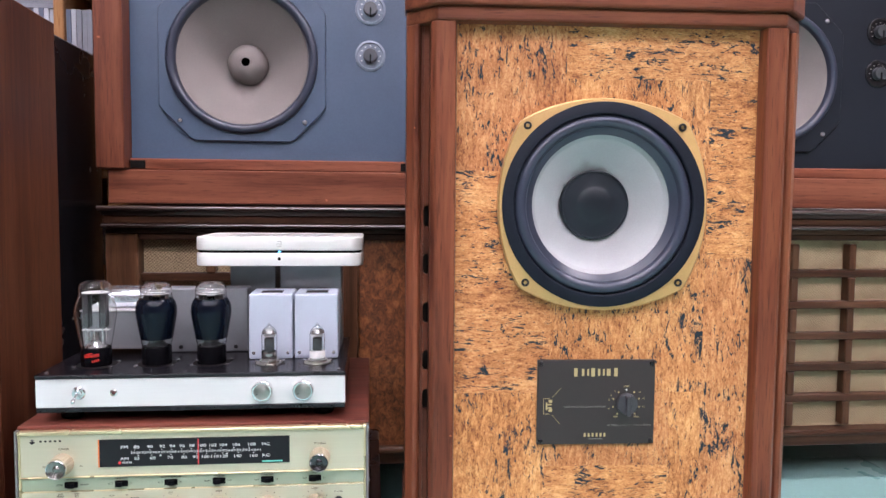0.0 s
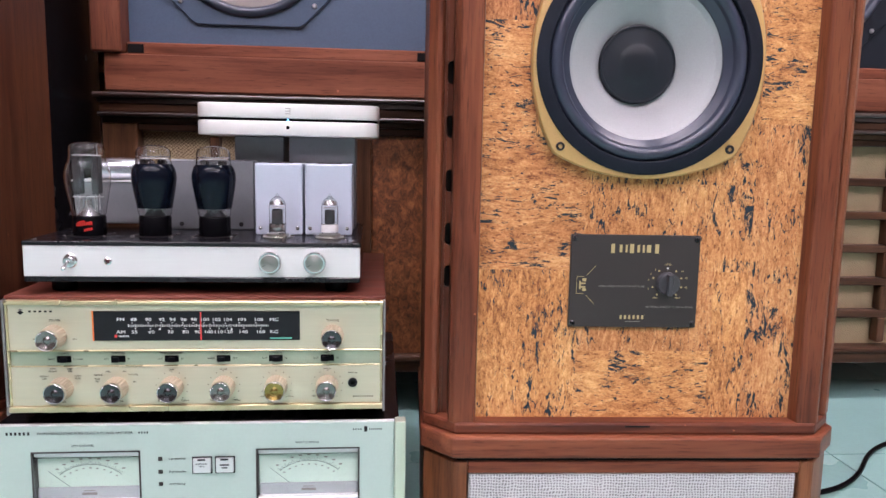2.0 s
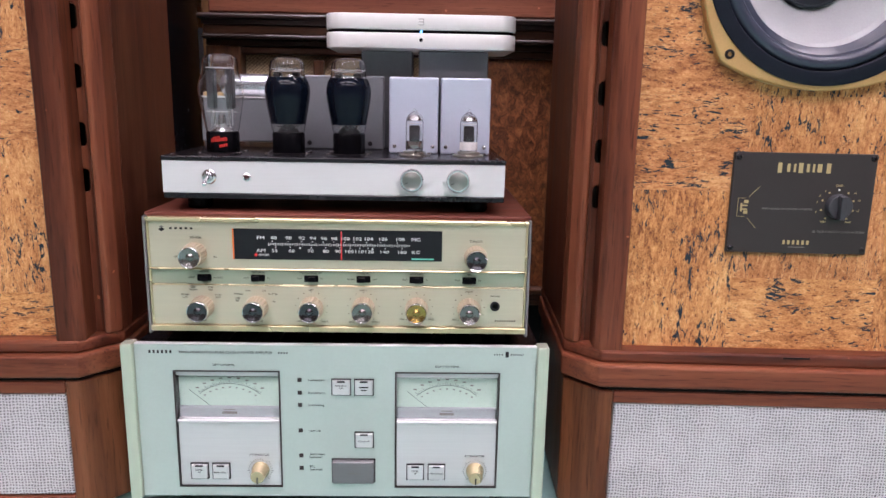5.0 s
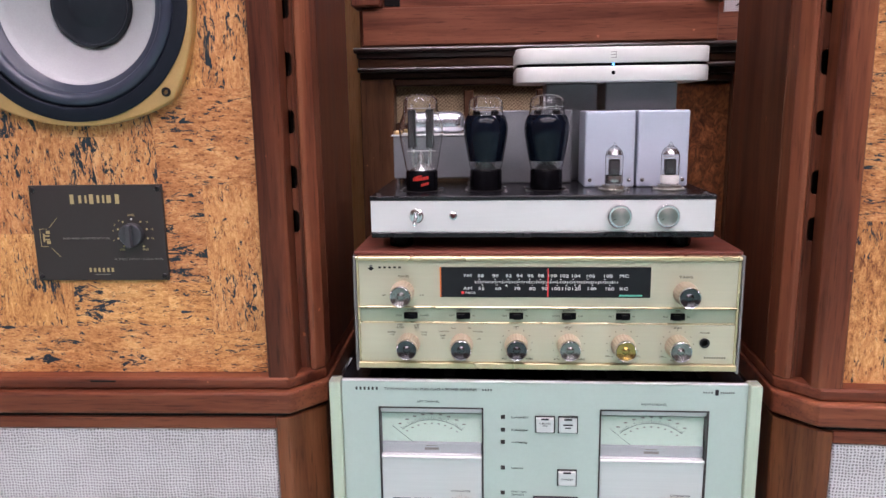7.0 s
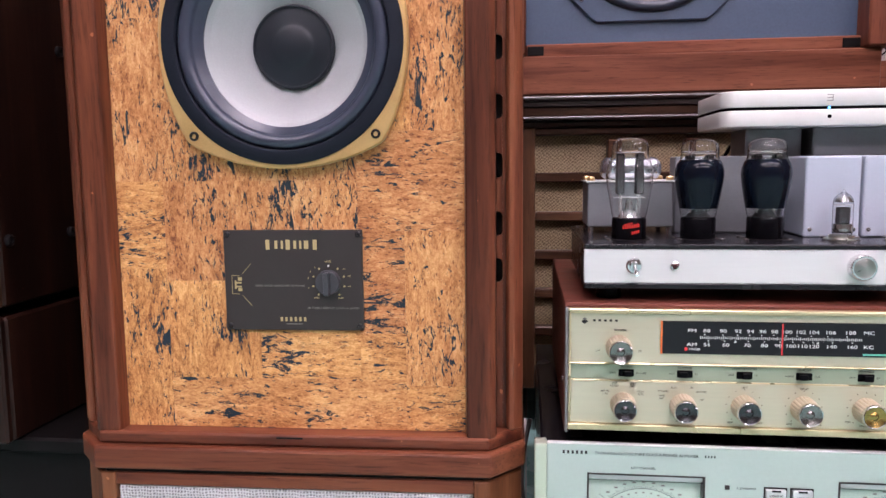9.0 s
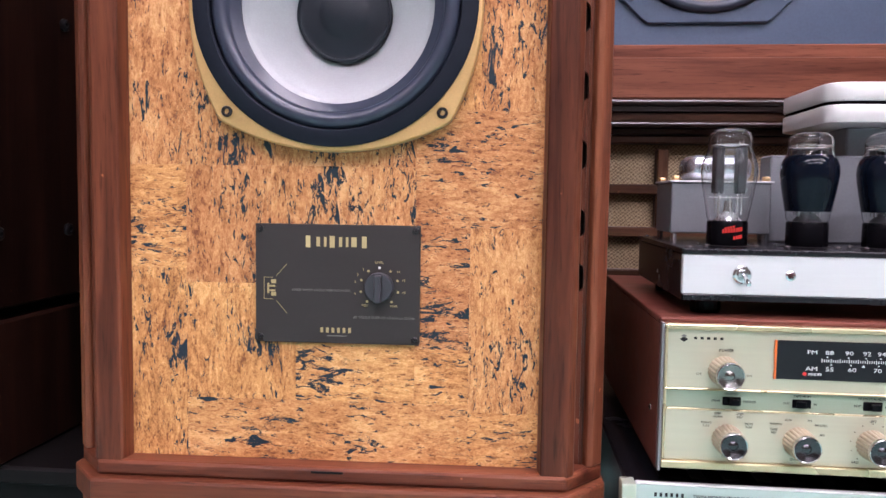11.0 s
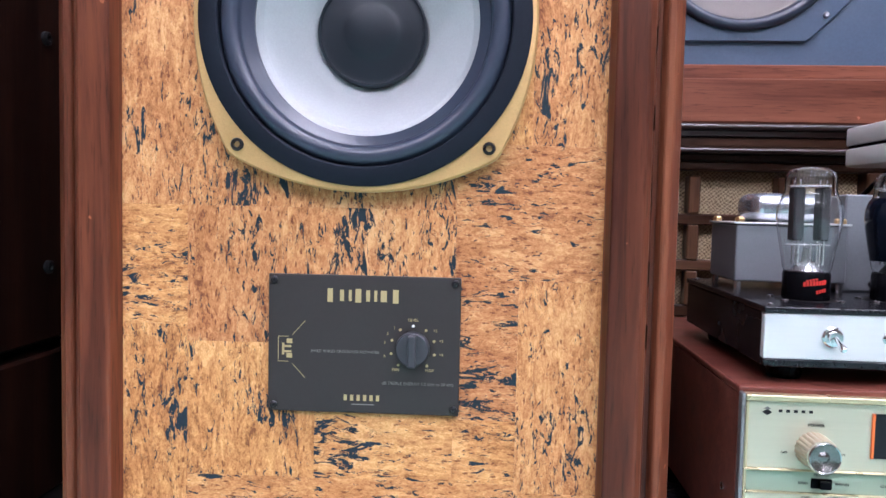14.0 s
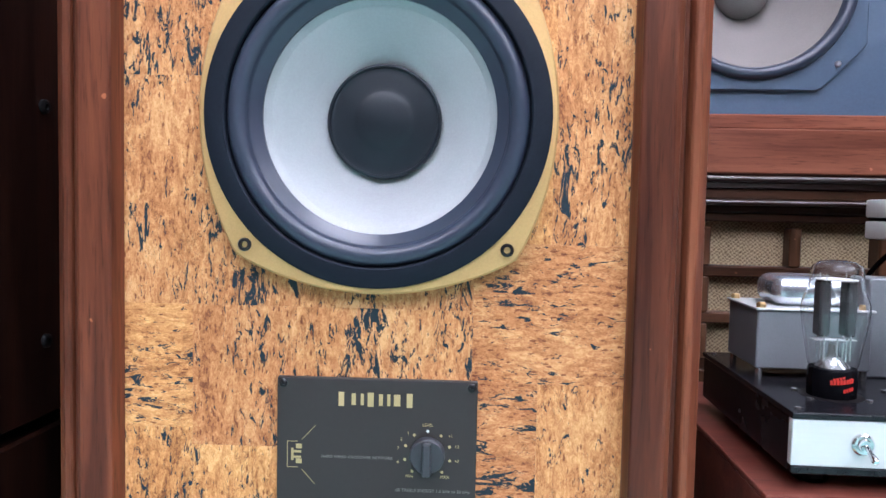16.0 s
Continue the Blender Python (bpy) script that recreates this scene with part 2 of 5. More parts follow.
# ---------- building helpers ----------
def part(name, bm, material, parent=None, label="", smooth=False):
    me = bpy.data.meshes.new(name)
    bm.normal_update()
    bm.to_mesh(me)
    bm.free()
    if smooth:
        me.polygons.foreach_set("use_smooth", [True] * len(me.polygons))
        me.set_sharp_from_angle(angle=radians(38))
    me.materials.append(material)
    ob = new(name, me)
    ob.parent = parent
    return tagged(ob, label)


def thing(name, x, y, z, label, category, group="", kind=""):
    ob = new(name)
    ob.location = (x, y, z)
    ob.empty_display_size = 0.05
    return tagged(ob, label, category, group, kind)


def block(x0, x1, y0, y1, z0, z1, bevel=0.0, segs=1, bm=None):
    own = bmesh.new()
    bmesh.ops.create_cube(own, size=1.0)
    for v in own.verts:
        v.co = ((x0 + x1) / 2 + v.co.x * (x1 - x0), (y0 + y1) / 2 + v.co.y * (y1 - y0), (z0 + z1) / 2 + v.co.z * (z1 - z0))
    if bevel:
        bmesh.ops.bevel(own, geom=own.edges[:], offset=bevel, segments=segs, affect="EDGES", profile=0.5)
    return join(bm, own)


def join(bm, own):
    if bm is None:
        return own
    tmp = bpy.data.meshes.new("tmp")
    own.to_mesh(tmp)
    own.free()
    bm.from_mesh(tmp)
    bpy.data.meshes.remove(tmp)
    return bm


def prism(poly, z0, z1, bevel=0.0, segs=1, bm=None, m=None):
    """A plan outline (x, y) pulled up from z0 to z1."""
    own = bmesh.new()
    lo = [own.verts.new((x, y, z0)) for x, y in poly]
    hi = [own.verts.new((x, y, z1)) for x, y in poly]
    n = len(poly)
    own.faces.new(lo[::-1])
    own.faces.new(hi)
    for i in range(n):
        own.faces.new((lo[i], lo[(i + 1) % n], hi[(i + 1) % n], hi[i]))
    bmesh.ops.recalc_face_normals(own, faces=own.faces[:])
    if bevel:
        bmesh.ops.bevel(own, geom=own.edges[:], offset=bevel, segments=segs, affect="EDGES", profile=0.5)
    if m:
        bmesh.ops.transform(own, matrix=m, verts=own.verts[:])
    return join(bm, own)


def lathe(profile, at=(0, 0, 0), facing="front", segs=48, bm=None, closed=False):
    """Turns (radius, height) pairs round an axis: 'front' runs towards -y, 'up' along z."""
    own = bmesh.new()
    rings = []
    for r, h in profile:
        ring = []
        for i in range(segs):
            a = 2 * math.pi * i / segs
            c, s = r * math.cos(a), r * math.sin(a)
            p = (c, -h, s) if facing == "front" else (c, s, h)
            ring.append(own.verts.new((at[0] + p[0], at[1] + p[1], at[2] + p[2])))
        rings.append(ring)
    pairs = list(zip(rings, rings[1:]))
    if closed:
        pairs.append((rings[-1], rings[0]))
    for a, b in pairs:
        for i in range(segs):
            j = (i + 1) % segs
            own.faces.new((a[i], a[j], b[j], b[i]))
    if not closed:
        if profile[0][0] > 1e-5 and profile[-1][0] < 1e-5:
            own.faces.new(rings[0])
    bmesh.ops.remove_doubles(own, verts=own.verts[:], dist=1e-6)
    bmesh.ops.recalc_face_normals(own, faces=own.faces[:])
    return join(bm, own)


def plate_xz(poly, y0, y1, bevel=0.0, bm=None):
    """An upright outline (x, z) with a thickness from y0 (front) to y1."""
    own = prism([(x, z) for x, z in poly], -y1, -y0, bevel)
    bmesh.ops.transform(own, matrix=Matrix(((1, 0, 0, 0), (0, 0, -1, 0), (0, 1, 0, 0), (0, 0, 0, 1))), verts=own.verts[:])
    return join(bm, own)


def ring_plate(outer, inner_r, y0, y1, cx=0.0, cz=0.0):
    """An upright plate between an outline, given as a radius for each angle, and a round hole."""
    bm = bmesh.new()
    n = len(outer)
    loops = []
    for y, kind in ((y1, "o"), (y0 + 0.0015, "o"), (y0, "ob"), (y0, "i"), (y1, "i")):
        loop = []
        for i, r in enumerate(outer):
            a = 2 * math.pi * i / n
            q = r if kind == "o" else (r - 0.0015 if kind == "ob" else inner_r)
            loop.append(bm.verts.new((cx + q * math.cos(a), y, cz + q * math.sin(a))))
        loops.append(loop)
    for a, b in zip(loops, loops[1:] + loops[:1]):
        for i in range(n):
            j = (i + 1) % n
            bm.faces.new((a[i], a[j], b[j], b[i]))
    bmesh.ops.recalc_face_normals(bm, faces=bm.faces[:])
    return bm


def holed_panel(x0, x1, z0, z1, y0, y1, cx, cz, r):
    """An upright panel with a round hole through it."""
    angs = [2 * math.pi * i / 96 for i in range(96)] + [math.atan2(z - cz, x - cx) % (2 * math.pi) for x in (x0, x1) for z in (z0, z1)]
    angs = sorted(set(round(a, 6) for a in angs))
    bm = bmesh.new()
    loops = []
    for y, kind in ((y1, 1), (y0, 1), (y0, 0), (y1, 0)):
        loop = []
        for a in angs:
            c, s = math.cos(a), math.sin(a)
            q = min(((x1 if c > 0 else x0) - cx) / c if abs(c) > 1e-6 else 9, ((z1 if s > 0 else z0) - cz) / s if abs(s) > 1e-6 else 9) if kind else r
            loop.append(bm.verts.new((cx + q * c, y, cz + q * s)))
        loops.append(loop)
    n = len(angs)
    for a, b in zip(loops, loops[1:] + loops[:1]):
        for i in range(n):
            j = (i + 1) % n
            bm.faces.new((a[i], a[j], b[j], b[i]))
    bmesh.ops.recalc_face_normals(bm, faces=bm.faces[:])
    return bm


def gridded(x0, x1, z0, z1, y0, y1, cx, cz, r, cell=0.006):
    """A slab cut into cells, without those inside a round opening."""
    nx, nz = max(1, round((x1 - x0) / cell)), max(1, round((z1 - z0) / cell))
    bm = bmesh.new()
    vs = [[bm.verts.new((x0 + (x1 - x0) * i / nx, y1, z0 + (z1 - z0) * k / nz)) for k in range(nz + 1)] for i in range(nx + 1)]
    for i in range(nx):
        for k in range(nz):
            x, z = x0 + (x1 - x0) * (i + 0.5) / nx, z0 + (z1 - z0) * (k + 0.5) / nz
            if math.hypot(x - cx, z - cz) > r:
                bm.faces.new((vs[i][k], vs[i + 1][k], vs[i + 1][k + 1], vs[i][k + 1]))
    for v in [v for v in bm.verts if not v.link_faces]:
        bm.verts.remove(v)
    out = bmesh.ops.extrude_face_region(bm, geom=bm.faces[:])
    bmesh.ops.translate(bm, vec=(0, y0 - y1, 0), verts=[g for g in out["geom"] if isinstance(g, bmesh.types.BMVert)])
    bmesh.ops.recalc_face_normals(bm, faces=bm.faces[:])
    return bm


def words(name, text, x, y, z, size, material, parent, align="CENTER", label="", lean=0.0, wide=1.0):
    """Flat lettering on an upright face that looks towards -y; (x, z) is the middle of its line."""
    cu = bpy.data.curves.new("letters", "FONT")
    cu.body, cu.size, cu.align_x, cu.align_y = text, size, align, "CENTER"
    cu.resolution_u, cu.extrude, cu.shear = 2, 0.00012, lean
    tmp = new("letters", cu)
    dg = bpy.context.evaluated_depsgraph_get()
    me = bpy.data.meshes.new_from_object(tmp.evaluated_get(dg))
    bpy.data.objects.remove(tmp)
    bpy.data.curves.remove(cu)
    me.transform(Matrix.Translation((x, y, z)) @ Matrix.Rotation(math.pi / 2, 4, "X") @ Matrix.Diagonal((wide, 1, 1, 1)))
    me.materials.clear()
    me.materials.append(material)
    ob = new(name, me)
    ob.parent = parent
    return tagged(ob, label)


def bars(name, rows, y, material, parent, label=""):
    """Plain printed bars: rows of x0, x1, z0, z1."""
    bm = bmesh.new()
    for x0, x1, z0, z1 in rows:
        block(x0, x1, y, y + 0.0003, z0, z1, bm=bm)
    return part(name, bm, material, parent, label)


def wire(name, points, radius, material, parent=None, label=""):
    cu = bpy.data.curves.new(name, "CURVE")
    cu.dimensions, cu.bevel_depth, cu.bevel_resolution, cu.resolution_u = "3D", radius, 2, 8
    sp = cu.splines.new("NURBS")
    sp.points.add(len(points) - 1)
    for p, q in zip(sp.points, points):
        p.co = (*q, 1)
    sp.use_endpoint_u, sp.order_u = True, 3
    tmp = new(name, cu)
    me = bpy.data.meshes.new_from_object(tmp.evaluated_get(bpy.context.evaluated_depsgraph_get()))
    bpy.data.objects.remove(tmp)
    bpy.data.curves.remove(cu)
    me.polygons.foreach_set("use_smooth", [True] * len(me.polygons))
    me.materials.clear()
    me.materials.append(material)
    ob = new(name, me)
    ob.parent = parent
    return tagged(ob, label)


# ---------- the room ----------
def room():
    x0, x1, y0, y1, h = -2.6, 2.6, -4.6, 2.05, 2.75
    t = 0.12
    fl = part("floor", block(x0 - t, x1 + t, y0 - t, y1 + t, -0.12, -0.004), FLOOR_JOINT)
    tagged(fl, "turquoise glossy tiled shop floor with pale joints", "floor", kind="structure")
    for n, b in (("wall_north", (x0 - t, x1 + t, y1, y1 + t, 0, h)), ("wall_south", (x0 - t, x1 + t, y0 - t, y0, 0, h)),
                 ("wall_west", (x0 - t, x0, y0, y1, 0, h)), ("wall_east", (x1, x1 + t, y0, y1, 0, h))):
        tagged(part(n, block(*b), WALL_PAINT if n == "wall_north" else UNSEEN_WALL), "plain off-white painted wall of the shop" if n == "wall_north" else "unseen plain wall, kept dark for the reflections", "wall", kind="structure")
    tagged(part("ceiling", block(x0 - t, x1 + t, y0 - t, y1 + t, h, h + t), CEILING_PAINT), "plain white painted ceiling", "ceiling", kind="structure")
    return fl


FLOOR = room()


def tile_floor():
    """Square tiles, cut where they meet the walls."""
    size = 0.400
    shared = {}
    for i in range(-9, 6):
        for k in range(-16, 5):
            x, y = 0.757 + i * size, 1.18 + k * size
            xa, xb, ya, yb = max(x, -2.599) + 0.001, min(x + size, 2.599) - 0.001, max(y, -4.599) + 0.001, min(y + size, 2.049) - 0.001
            if xb - xa < 0.01 or yb - ya < 0.01:
                continue
            key = (round(xb - xa, 4), round(yb - ya, 4))
            if key in shared:
                ob = new("tile", shared[key])
                ob.parent = FLOOR
            else:
                ob = part("tile", block(0, xb - xa, 0, yb - ya, -0.0035, 0.0, 0.0008), FLOOR_TILE, FLOOR)
                shared[key] = ob.data
            ob.location = (xa, ya, 0)


tile_floor()


def ceiling_light():
    e = thing("ceiling_light", 0, 0, 2.75, "white ceiling light panel with a glowing diffuser", "ceiling light", "ceiling lights")
    bm = block(-0.62, 0.62, -0.17, -0.15, -0.06, 0)
    for b in ((-0.62, 0.62, 0.15, 0.17), (-0.62, -0.60, -0.15, 0.15), (0.60, 0.62, -0.15, 0.15)):
        block(b[0], b[1], b[2], b[3], -0.06, 0, bm=bm)
    part("frame", bm, ALU_LIGHT, e)
    part("diffuser", block(-0.6, 0.6, -0.15, 0.15, -0.05, -0.02), GLOW, e, "glowing white diffuser")
    return e


LIGHT = ceiling_light()
LIGHT.location = (-1.5, -1.0, 2.75)
# the last two panels are unseen, added to brighten the back
for lx, ly in ((0.0, -1.0), (1.5, -1.0), (-1.5, -2.3), (0.0, -2.3), (1.5, -2.3), (-0.25, 0.45), (1.6, 0.5)):
    copy_thing(LIGHT, pose(lx, ly, 2.75))

# ---------- cork-fronted loudspeakers ----------
# patches of cork veneer: left, right, bottom, top as parts of the panel, and the grain's way
PATCHES_A = [(0.0, 0.36, 0.72, 1.0, "z"), (0.36, 1.0, 0.90, 1.0, "x"), (0.36, 0.84, 0.44, 0.90, "z"), (0.84, 1.0, 0.55, 0.90, "x"),
             (0.0, 0.16, 0.52, 0.72, "x"), (0.16, 0.36, 0.52, 0.72, "z"), (0.0, 0.32, 0.28, 0.52, "x"), (0.32, 0.36, 0.44, 0.52, "z"), (0.32, 0.84, 0.28, 0.44, "z"),
             (0.84, 1.0, 0.26, 0.55, "z"), (0.0, 0.31, 0.0, 0.28, "z"), (0.31, 0.73, 0.13, 0.28, "z"), (0.31, 0.73, 0.0, 0.13, "x"), (0.73, 0.84, 0.0, 0.28, "z"),
             (0.84, 1.0, 0.0, 0.26, "z")]
PATCHES_B = [(0.0, 0.42, 0.70, 1.0, "z"), (0.42, 1.0, 0.86, 1.0, "x"), (0.42, 0.85, 0.51, 0.86, "z"), (0.42, 0.70, 0.43, 0.51, "z"), (0.85, 1.0, 0.51, 0.86, "z"),
             (0.0, 0.42, 0.43, 0.70, "z"), (0.0, 0.14, 0.28, 0.43, "x"), (0.14, 0.35, 0.26, 0.43, "z"), (0.35, 0.70, 0.28, 0.43, "z"),
             (0.70, 1.0, 0.345, 0.51, "x"), (0.70, 0.83, 0.17, 0.345, "x"), (0.83, 1.0, 0.08, 0.345, "z"),
             (0.0, 0.14, 0.0, 0.28, "z"), (0.14, 0.41, 0.09, 0.26, "z"), (0.41, 0.70, 0.09, 0.28, "x"), (0.70, 0.83, 0.09, 0.17, "x"), (0.14, 0.83, 0.0, 0.09, "x"),
             (0.83, 1.0, 0.0, 0.08, "x")]
CORK_W, CORK_Z0, CORK_Z1 = 0.182, 0.203, 0.800
DRV_X, DRV_Z = -0.003, 0.596
SLOTS = (0.581, 0.523, 0.464, 0.405, 0.357)


def corner_plan(hw, front, cut, back):
    """Plan of a cabinet with its two front corners cut off."""
    return [(-hw, back), (-hw, front + cut * 1.05), (-hw + cut, front), (hw - cut, front), (hw, front + cut * 1.05), (hw, back)]


def cork_speaker(cx, cy, patches, label, turn=0.0, driver_dx=0.0, plate_dx=0.0, slot_dz=0.0):
    e = thing("floorstanding_speaker", cx, cy, 0, label, "loudspeaker", "cork-fronted loudspeakers")
    e.rotation_euler.z = radians(turn)
    back = 0.240
    drv_x = DRV_X + driver_dx
    # carcass: side panels, back, core behind the cork
    core = part("cabinet_body", block(-0.205, 0.205, 0.062, back - 0.004, 0.005, 0.81), BLACK_MATT, e, "dark inner carcass")
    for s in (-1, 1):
        part("side_panel", block(min(s * 0.240, s * 0.207), max(s * 0.240, s * 0.207), 0.0455, back, 0.198, 0.8495, 0.002), WALNUT_SIDE_SHADED, e, "veneered walnut side with shade in its tone")
    part("back_panel", block(-0.204, 0.204, back - 0.003, back + 0.012, 0.02, 0.80, 0.002), BLACK_MATT, e)
    # corner posts with their channels and slots
    for s in (-1, 1):
        pts = [(0.1815, -0.004), (0.1835, -0.017), (0.2065, -0.017), (0.2125, -0.011), (0.2125, 0.016), (0.1815, 0.016)]
        post = prism([(s * x, y) for x, y in pts], 0.196, 0.806, 0.0012)
        part("corner_post", post, WALNUT_V, e, "bevelled walnut corner post")
        pts = [(0.2225, 0.013), (0.2255, 0.007), (0.2310, 0.007), (0.240, 0.017), (0.240, 0.0452), (0.2225, 0.0452)]
        part("outer_rail", prism([(s * x, y) for x, y in pts], 0.198, 0.806, 0.001), WALNUT_V, e, "walnut edge rail")
        # port strip: a wall with five D-shaped openings between post and rail
        lo, r = 0.198, 0.0050
        for z in [q + slot_dz for q in sorted(SLOTS)] + [0.8185]:
            hi = z - 0.0125
            xi, xo = 0.2128, 0.2192
            curve = [(xo - r + r * math.sin(radians(a)), r * (1 - math.cos(radians(a)))) for a in range(0, 91, 18)]
            poly = [(xi, lo), (xi, hi)] + [(x, hi + d) for x, d in curve] + [(x, lo - d) for x, d in reversed(curve)]
            if lo < 0.2:
                poly = [(xi, lo), (xi, hi)] + [(x, hi + d) for x, d in curve] + [(xo, lo)]
            elif z > 0.8:
                poly = [(xi, lo), (xi, 0.806), (xo, 0.806)] + [(x, lo - d) for x, d in reversed(curve)]
            part("port_rib", plate_xz([(s * x, q) for x, q in poly], 0.014, 0.020), WALNUT_V, e, "walnut rib between two port slots")
            lo = z + 0.0125
        part("port_edge", block(min(s * 0.2193, s * 0.2224), max(s * 0.2193, s * 0.2224), 0.0138, 0.020, 0.198, 0.806), WALNUT_V, e, "walnut strip beside the port slots")
        part("port_lining", block(min(s * 0.2127, s * 0.2224), max(s * 0.2127, s * 0.2224), 0.026, 0.031, 0.199, 0.805), BLACK_MATT, e, "dark port interior")
    # crown: cornice in two steps
    crown = part("crown", prism(corner_plan(0.2425, -0.026, 0.0350, 0.045), 0.8225, 0.850, 0.003, 2), WALNUT_H, e, "walnut cornice with cut corners")
    part("crown_moulding", prism(corner_plan(0.2402, -0.019, 0.0355, 0.045), 0.806, 0.8225, 0.003, 2), WALNUT_H, e)
    part("top_panel", block(-0.2068, 0.2068, 0.0455, back, 0.832, 0.8490, 0.001), WALNUT_H, e, "walnut top panel")
    # base moulding in two steps and the lower section
    part("base_step", prism(corner_plan(0.2405, -0.019, 0.0355, back + 0.002), 0.184, 0.198, 0.003, 2), WALNUT_H, e)
    part("base_moulding", prism(corner_plan(0.2430, -0.027, 0.0350, back + 0.004), 0.159, 0.184, 0.003, 2), WALNUT_H, e, "walnut base moulding with cut corners")
    part("shadow_gap", prism(corner_plan(0.236, -0.018, 0.036, back), 0.1535, 0.159), BLACK_MATT, e, "black gap strip")
    low = [(-0.239, back), (-0.239, 0.014), (-0.205, -0.0215), (-0.190, -0.0215), (-0.190, back)]
    for s in (-1, 1):
        part("lower_corner", prism([(s * x, y) for x, y in low], 0.004, 0.1535, 0.0015), WALNUT_LOW, e, "tan walnut lower corner with cut edge")
    part("lower_rail", block(-0.1898, 0.1898, -0.0205, 0.0, 0.1395, 0.1535, 0.001), WALNUT_H, e)
    part("lower_rail", block(-0.1898, 0.1898, -0.0205, 0.0, 0.004, 0.018, 0.001), WALNUT_H, e)
    part("grille_panel", block(-0.1885, 0.1885, -0.018, -0.006, 0.019, 0.1385, 0.003, 2), LINEN, e, "light grey woven grille")
    # driver
    driver(e, drv_x, DRV_Z)
    control_plate(e, plate_dx)
    part("keyhole_notch", block(-0.014, 0.014, -0.0194, -0.0185, 0.1930, 0.1950), BLACK_MATT, e, "dark slot")
    # cork
    w, z0, z1, gap = CORK_W, CORK_Z0 - 0.006, CORK_Z1 + 0.006, 0.00003
    for a, b, c, d, way in patches:
        if way:
            xa, xb = -w + 2 * w * a + gap, -w + 2 * w * b - gap
            za, zb = z0 + (z1 - z0) * c + gap, z0 + (z1 - z0) * d - gap
            near = math.hypot(max(xa - drv_x, drv_x - xb, 0), max(za - DRV_Z, DRV_Z - zb, 0)) < 0.100
            bm = gridded(xa, xb, za, zb, 0.0, 0.0118, drv_x, DRV_Z, 0.100) if near else block(xa, xb, 0.0, 0.0118, za, zb)
            if bm.faces:
                part("cork_patch", bm, CORK_V if way == "z" else CORK_H, e)
    return e


def frame_radius(a, half=0.1255, corner=0.0915, r=0.0105, bow=0.2004):
    """Outline of the cast frame: four bowed sides that meet in small rounded corners."""
    a = abs((a + math.pi / 4) % (math.pi / 2) - math.pi / 4)
    c, s = math.cos(a), math.sin(a)
    o = half - bow
    side = o * c + math.sqrt(bow * bow - (o * s) ** 2)
    lean = math.atan2(corner, corner - o)
    if a < math.atan2(bow * math.sin(lean), o + bow * math.cos(lean)):
        return side
    d = corner * (c + s)
    return d + math.sqrt(d * d - 2 * corner * corner + r * r)


def driver(e, cx, cz):
    n = 192
    outer = [frame_radius(2 * math.pi * i / n) for i in range(n)]
    fr = part("driver_frame", ring_plate(outer, 0.114, -0.0125, -0.001, cx, cz), GOLD_FRAME, e, "textured gold cast frame", True)
    part("gasket", lathe([(0.1062, 0.004), (0.1070, 0.0140), (0.1080, 0.0150), (0.1200, 0.0150), (0.1212, 0.0142), (0.1214, 0.006)], (cx, 0, cz), segs=96, closed=True), RUBBER_RING, fr, "black ring", True)
    roll = [(0.1068, 0.0060), (0.1062, 0.0085)]
    for k in range(1, 14):
        a = math.pi * k / 14
        roll.append((0.0990 + 0.0068 * math.cos(a), 0.0078 + 0.0062 * math.sin(a)))
    roll += [(0.0918, 0.0070), (0.0908, 0.0062), (0.0890, 0.0048), (0.0860, 0.0022), (0.0836, 0.0)]
    part("surround", lathe(roll + [(0.0836, -0.004), (0.1068, -0.002)], (cx, -0.001, cz), segs=96, closed=True), SURROUND, fr, "black rubber roll surround with bluish sheen in its colour", True)
    cone = []
    for k in range(15):
        u = k / 14
        cone.append((0.0842 - 0.0450 * u, -0.001 - 0.038 * u ** 0.86))
    cone += [(0.036, -0.046), (0.070, -0.012), (0.0842, -0.004)]
    part("cone", lathe(cone, (cx, 0, cz), segs=96, closed=True), CONE_GREY, fr, "pale grey paper cone", True)
    # mesh cap: stitched rim, shallow outer slope, low inner dome
    cap = [(0.0430, -0.0365), (0.0430, -0.0300), (0.0424, -0.0288), (0.0413, -0.0284), (0.0404, -0.0290), (0.0400, -0.0300)]
    cap += [(0.0390 - 0.0160 * k / 6, -0.0302 + 0.0016 * k / 6) for k in range(7)]
    cap += [(0.0222 * math.cos(radians(a)), -0.0290 + 0.0036 * math.sin(radians(a))) for a in range(12, 91, 13)]
    cap[-1] = (0.0, cap[-1][1])
    part("dust_cap", lathe(cap, (cx, 0, cz), segs=72), DUST_CAP, fr, "black mesh dust cap", True)
    for i in range(4):
        a = math.pi / 4 + i * math.pi / 2
        bx, bz = cx + 0.1304 * math.cos(a), cz + 0.1304 * math.sin(a)
        part("bolt", lathe([(0.0048, 0.0120), (0.0048, 0.0137), (0.0042, 0.0146), (0.0025, 0.0148), (0.0021, 0.0118), (0.0, 0.0118)], (bx, 0, bz), segs=20), BLACK_STEEL, fr, "black socket bolt", True)
    return fr


